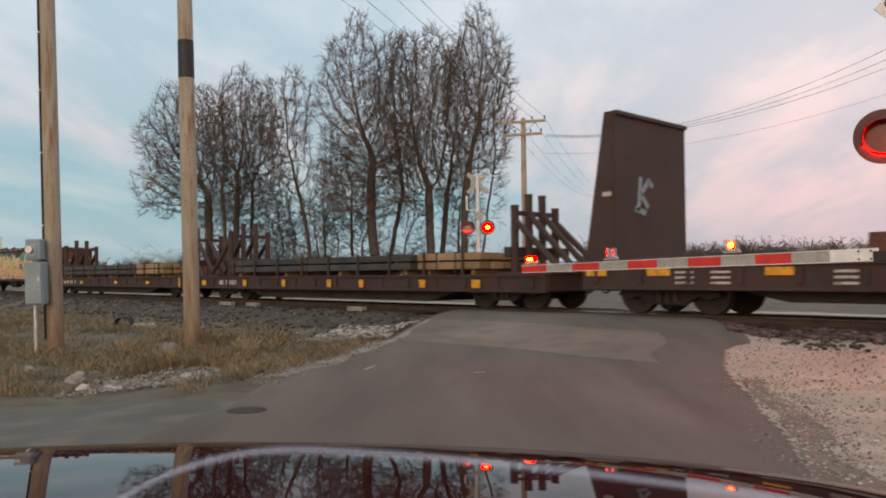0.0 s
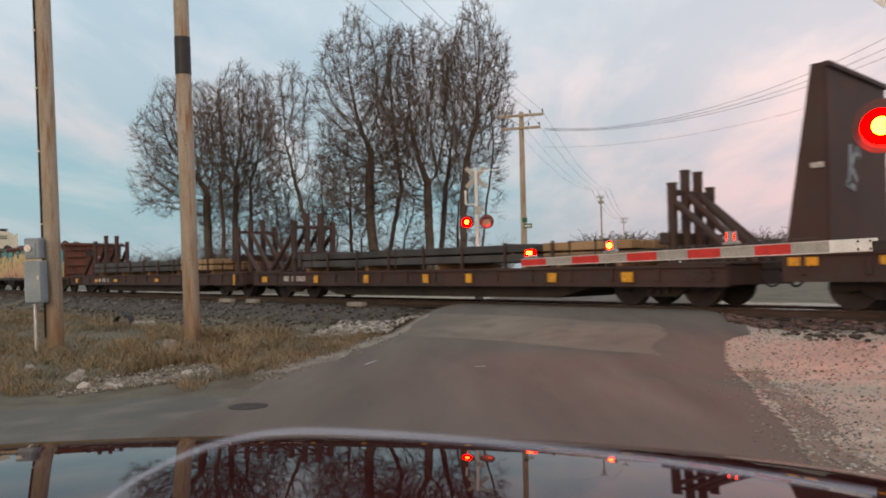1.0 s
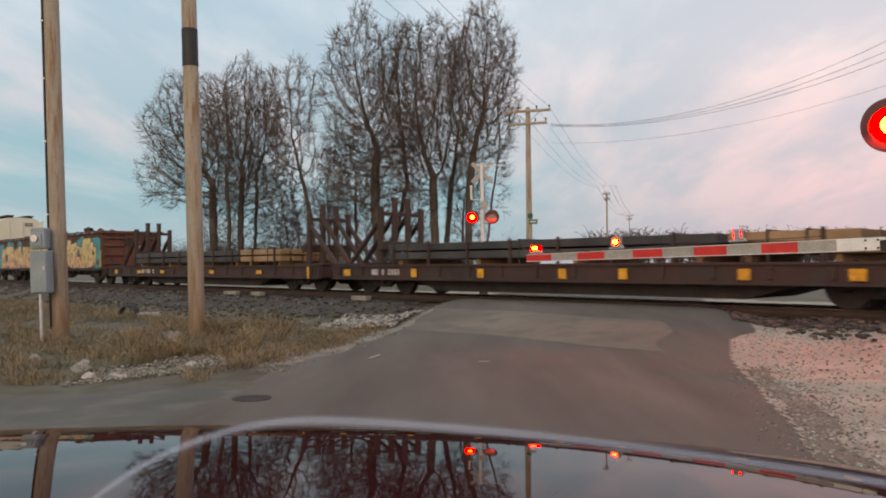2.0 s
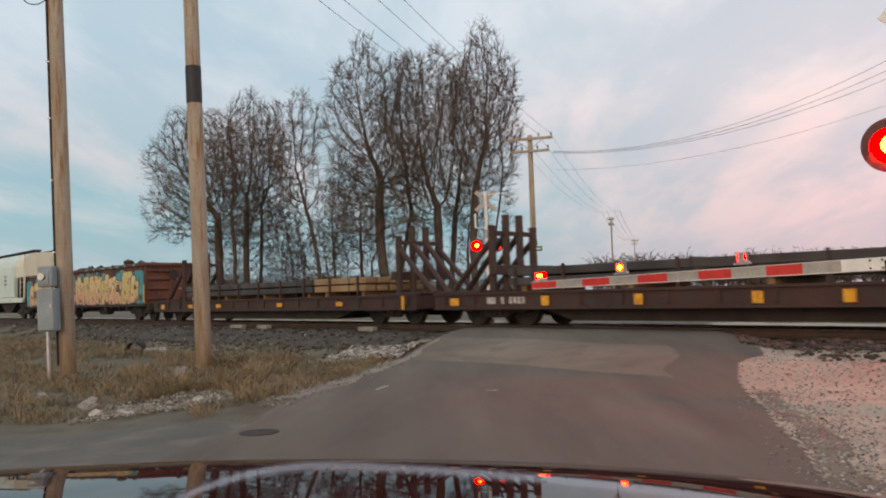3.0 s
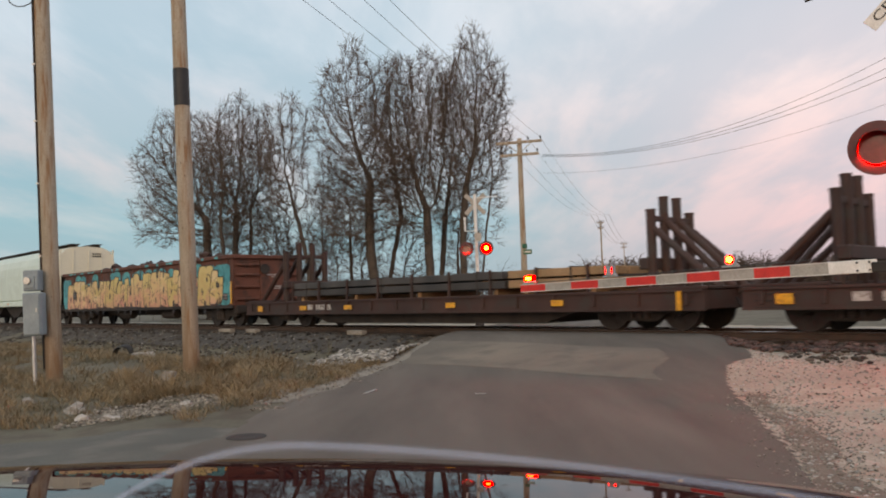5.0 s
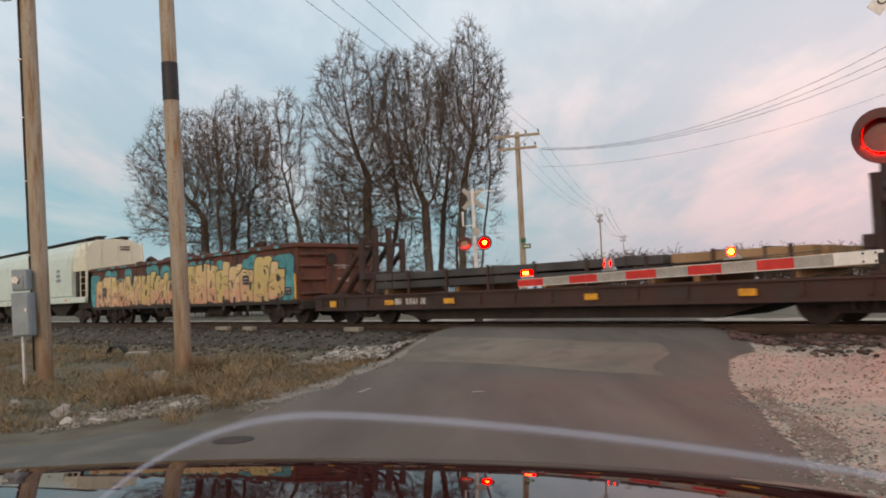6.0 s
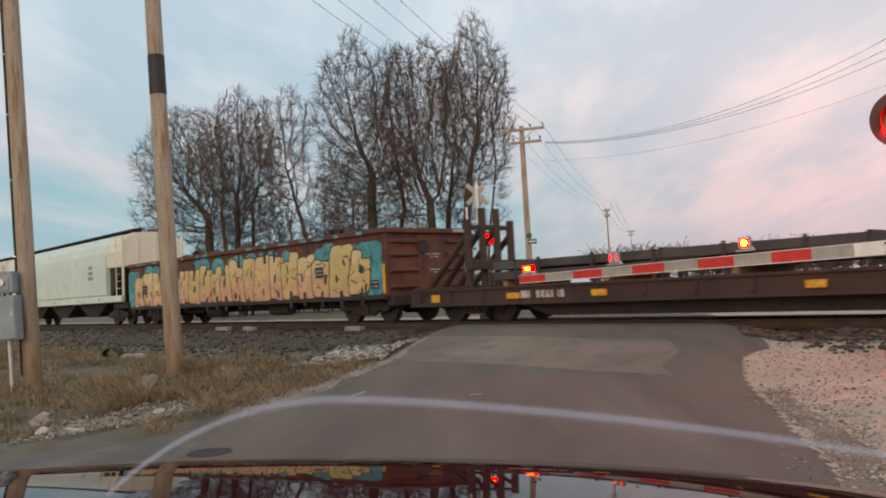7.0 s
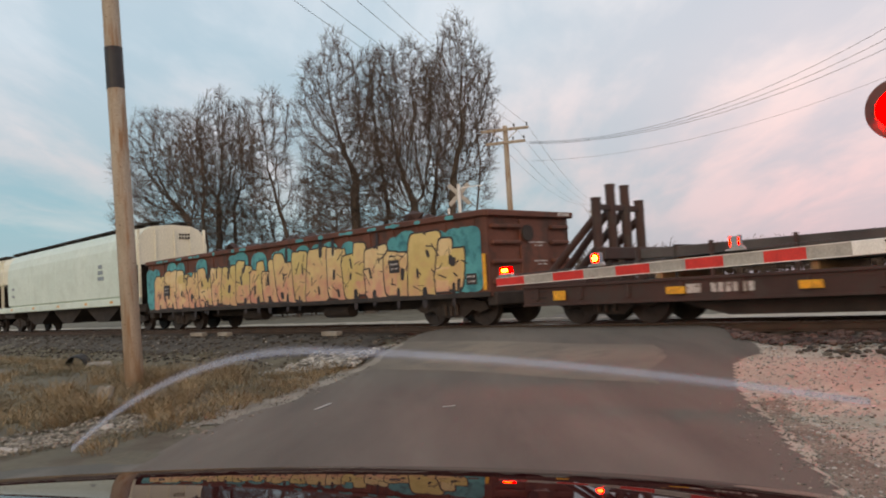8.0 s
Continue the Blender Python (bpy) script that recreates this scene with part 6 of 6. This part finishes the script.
def lens_rows(place, phase, turn):
    """The lens shows its lit side in its own half of the beat; a turn takes a tenth of a second."""
    marks = [t for a, z in ON for t in (a + (0.03 if phase else 0), z) if t < 7.95]
    angle = turn if phase == 0 else 0.0
    rows = [(0.0, pose(*place, 0, 0, angle))]
    for t in marks:
        for dt, share in ((-0.0667, 0.0), (-0.0334, 0.45), (0.0, 0.89), (0.0334, 1.0)):
            rows.append((t + dt, pose(*place, 0, 0, angle + turn * share)))
        angle += turn
    rows.append((8.0, pose(*place, 0, 0, angle)))
    return rows


REFLECTION_WAY = [
    (0.0, 0.2339, 0.3137, 1.2899, 1.97, 0.34, 1.57), (0.5, 0.2450, 0.2954, 1.2907, 1.64, 1.17, 1.55), (1.0, 0.2384, 0.3183, 1.2896, 1.6, 0.93, 1.54),
    (2.5, 0.2442, 0.3129, 1.2862, 1.64, 0.64, 2.19), (3.0, 0.2523, 0.3064, 1.2851, 3.1, 1.0, 2.1), (3.5, 0.2599, 0.2987, 1.2835, 4.01, 1.14, 2.03),
    (4.0, 0.2494, 0.3092, 1.2842, 3.99, 1.46, 2.09), (4.5, 0.2509, 0.3019, 1.2847, 3.8, 1.35, 1.74), (6.0, 0.2433, 0.3076, 1.3054, 3.21, 2.18, 1.61),
    (6.5, 0.2411, 0.3073, 1.3110, 3.23, 2.21, 2.01), (7.0, 0.2464, 0.3067, 1.3153, 3.01, 2.57, 2.17), (7.5, 0.2404, 0.3062, 1.3367, 2.95, 2.83, 2.07),
    (8.0, 0.2370, 0.3064, 1.3437, 3.11, 2.21, 1.23)]


def motions():
    walk(REFLECTION, [(t, pose(x, y, z - 0.028, rx, ry - car_lean(t), rz)) for t, x, y, z, rx, ry, rz in REFLECTION_WAY])
    for ob, q in RUNNING:
        walk(ob, [(t, pose(*on_track(q + SPEED * t)[:2], RAIL_Z, 0, 0, TURN)) for t in (0.0, 2.0, 4.0, 6.0, 8.0)])
    for w, dx in WHEELS:
        walk(w, [(k * 0.1, pose(dx, 0, 0.46, 0, math.degrees(SPEED * k * 0.1 / 0.46), 0)) for k in range(81)])
    for lens, place, phase, turn in FLASH:
        walk(lens, lens_rows(place, phase, turn))
    walk(CAR, [(t, pose(x - 0.30, y, 0.028) @ pose(0.3, 0.3, 1.3) @ pose(0, 0, 0, 0, car_lean(t), 0) @ pose(-0.3, -0.3, -1.3)) for t, x, y in CAR_WAY])


motions()
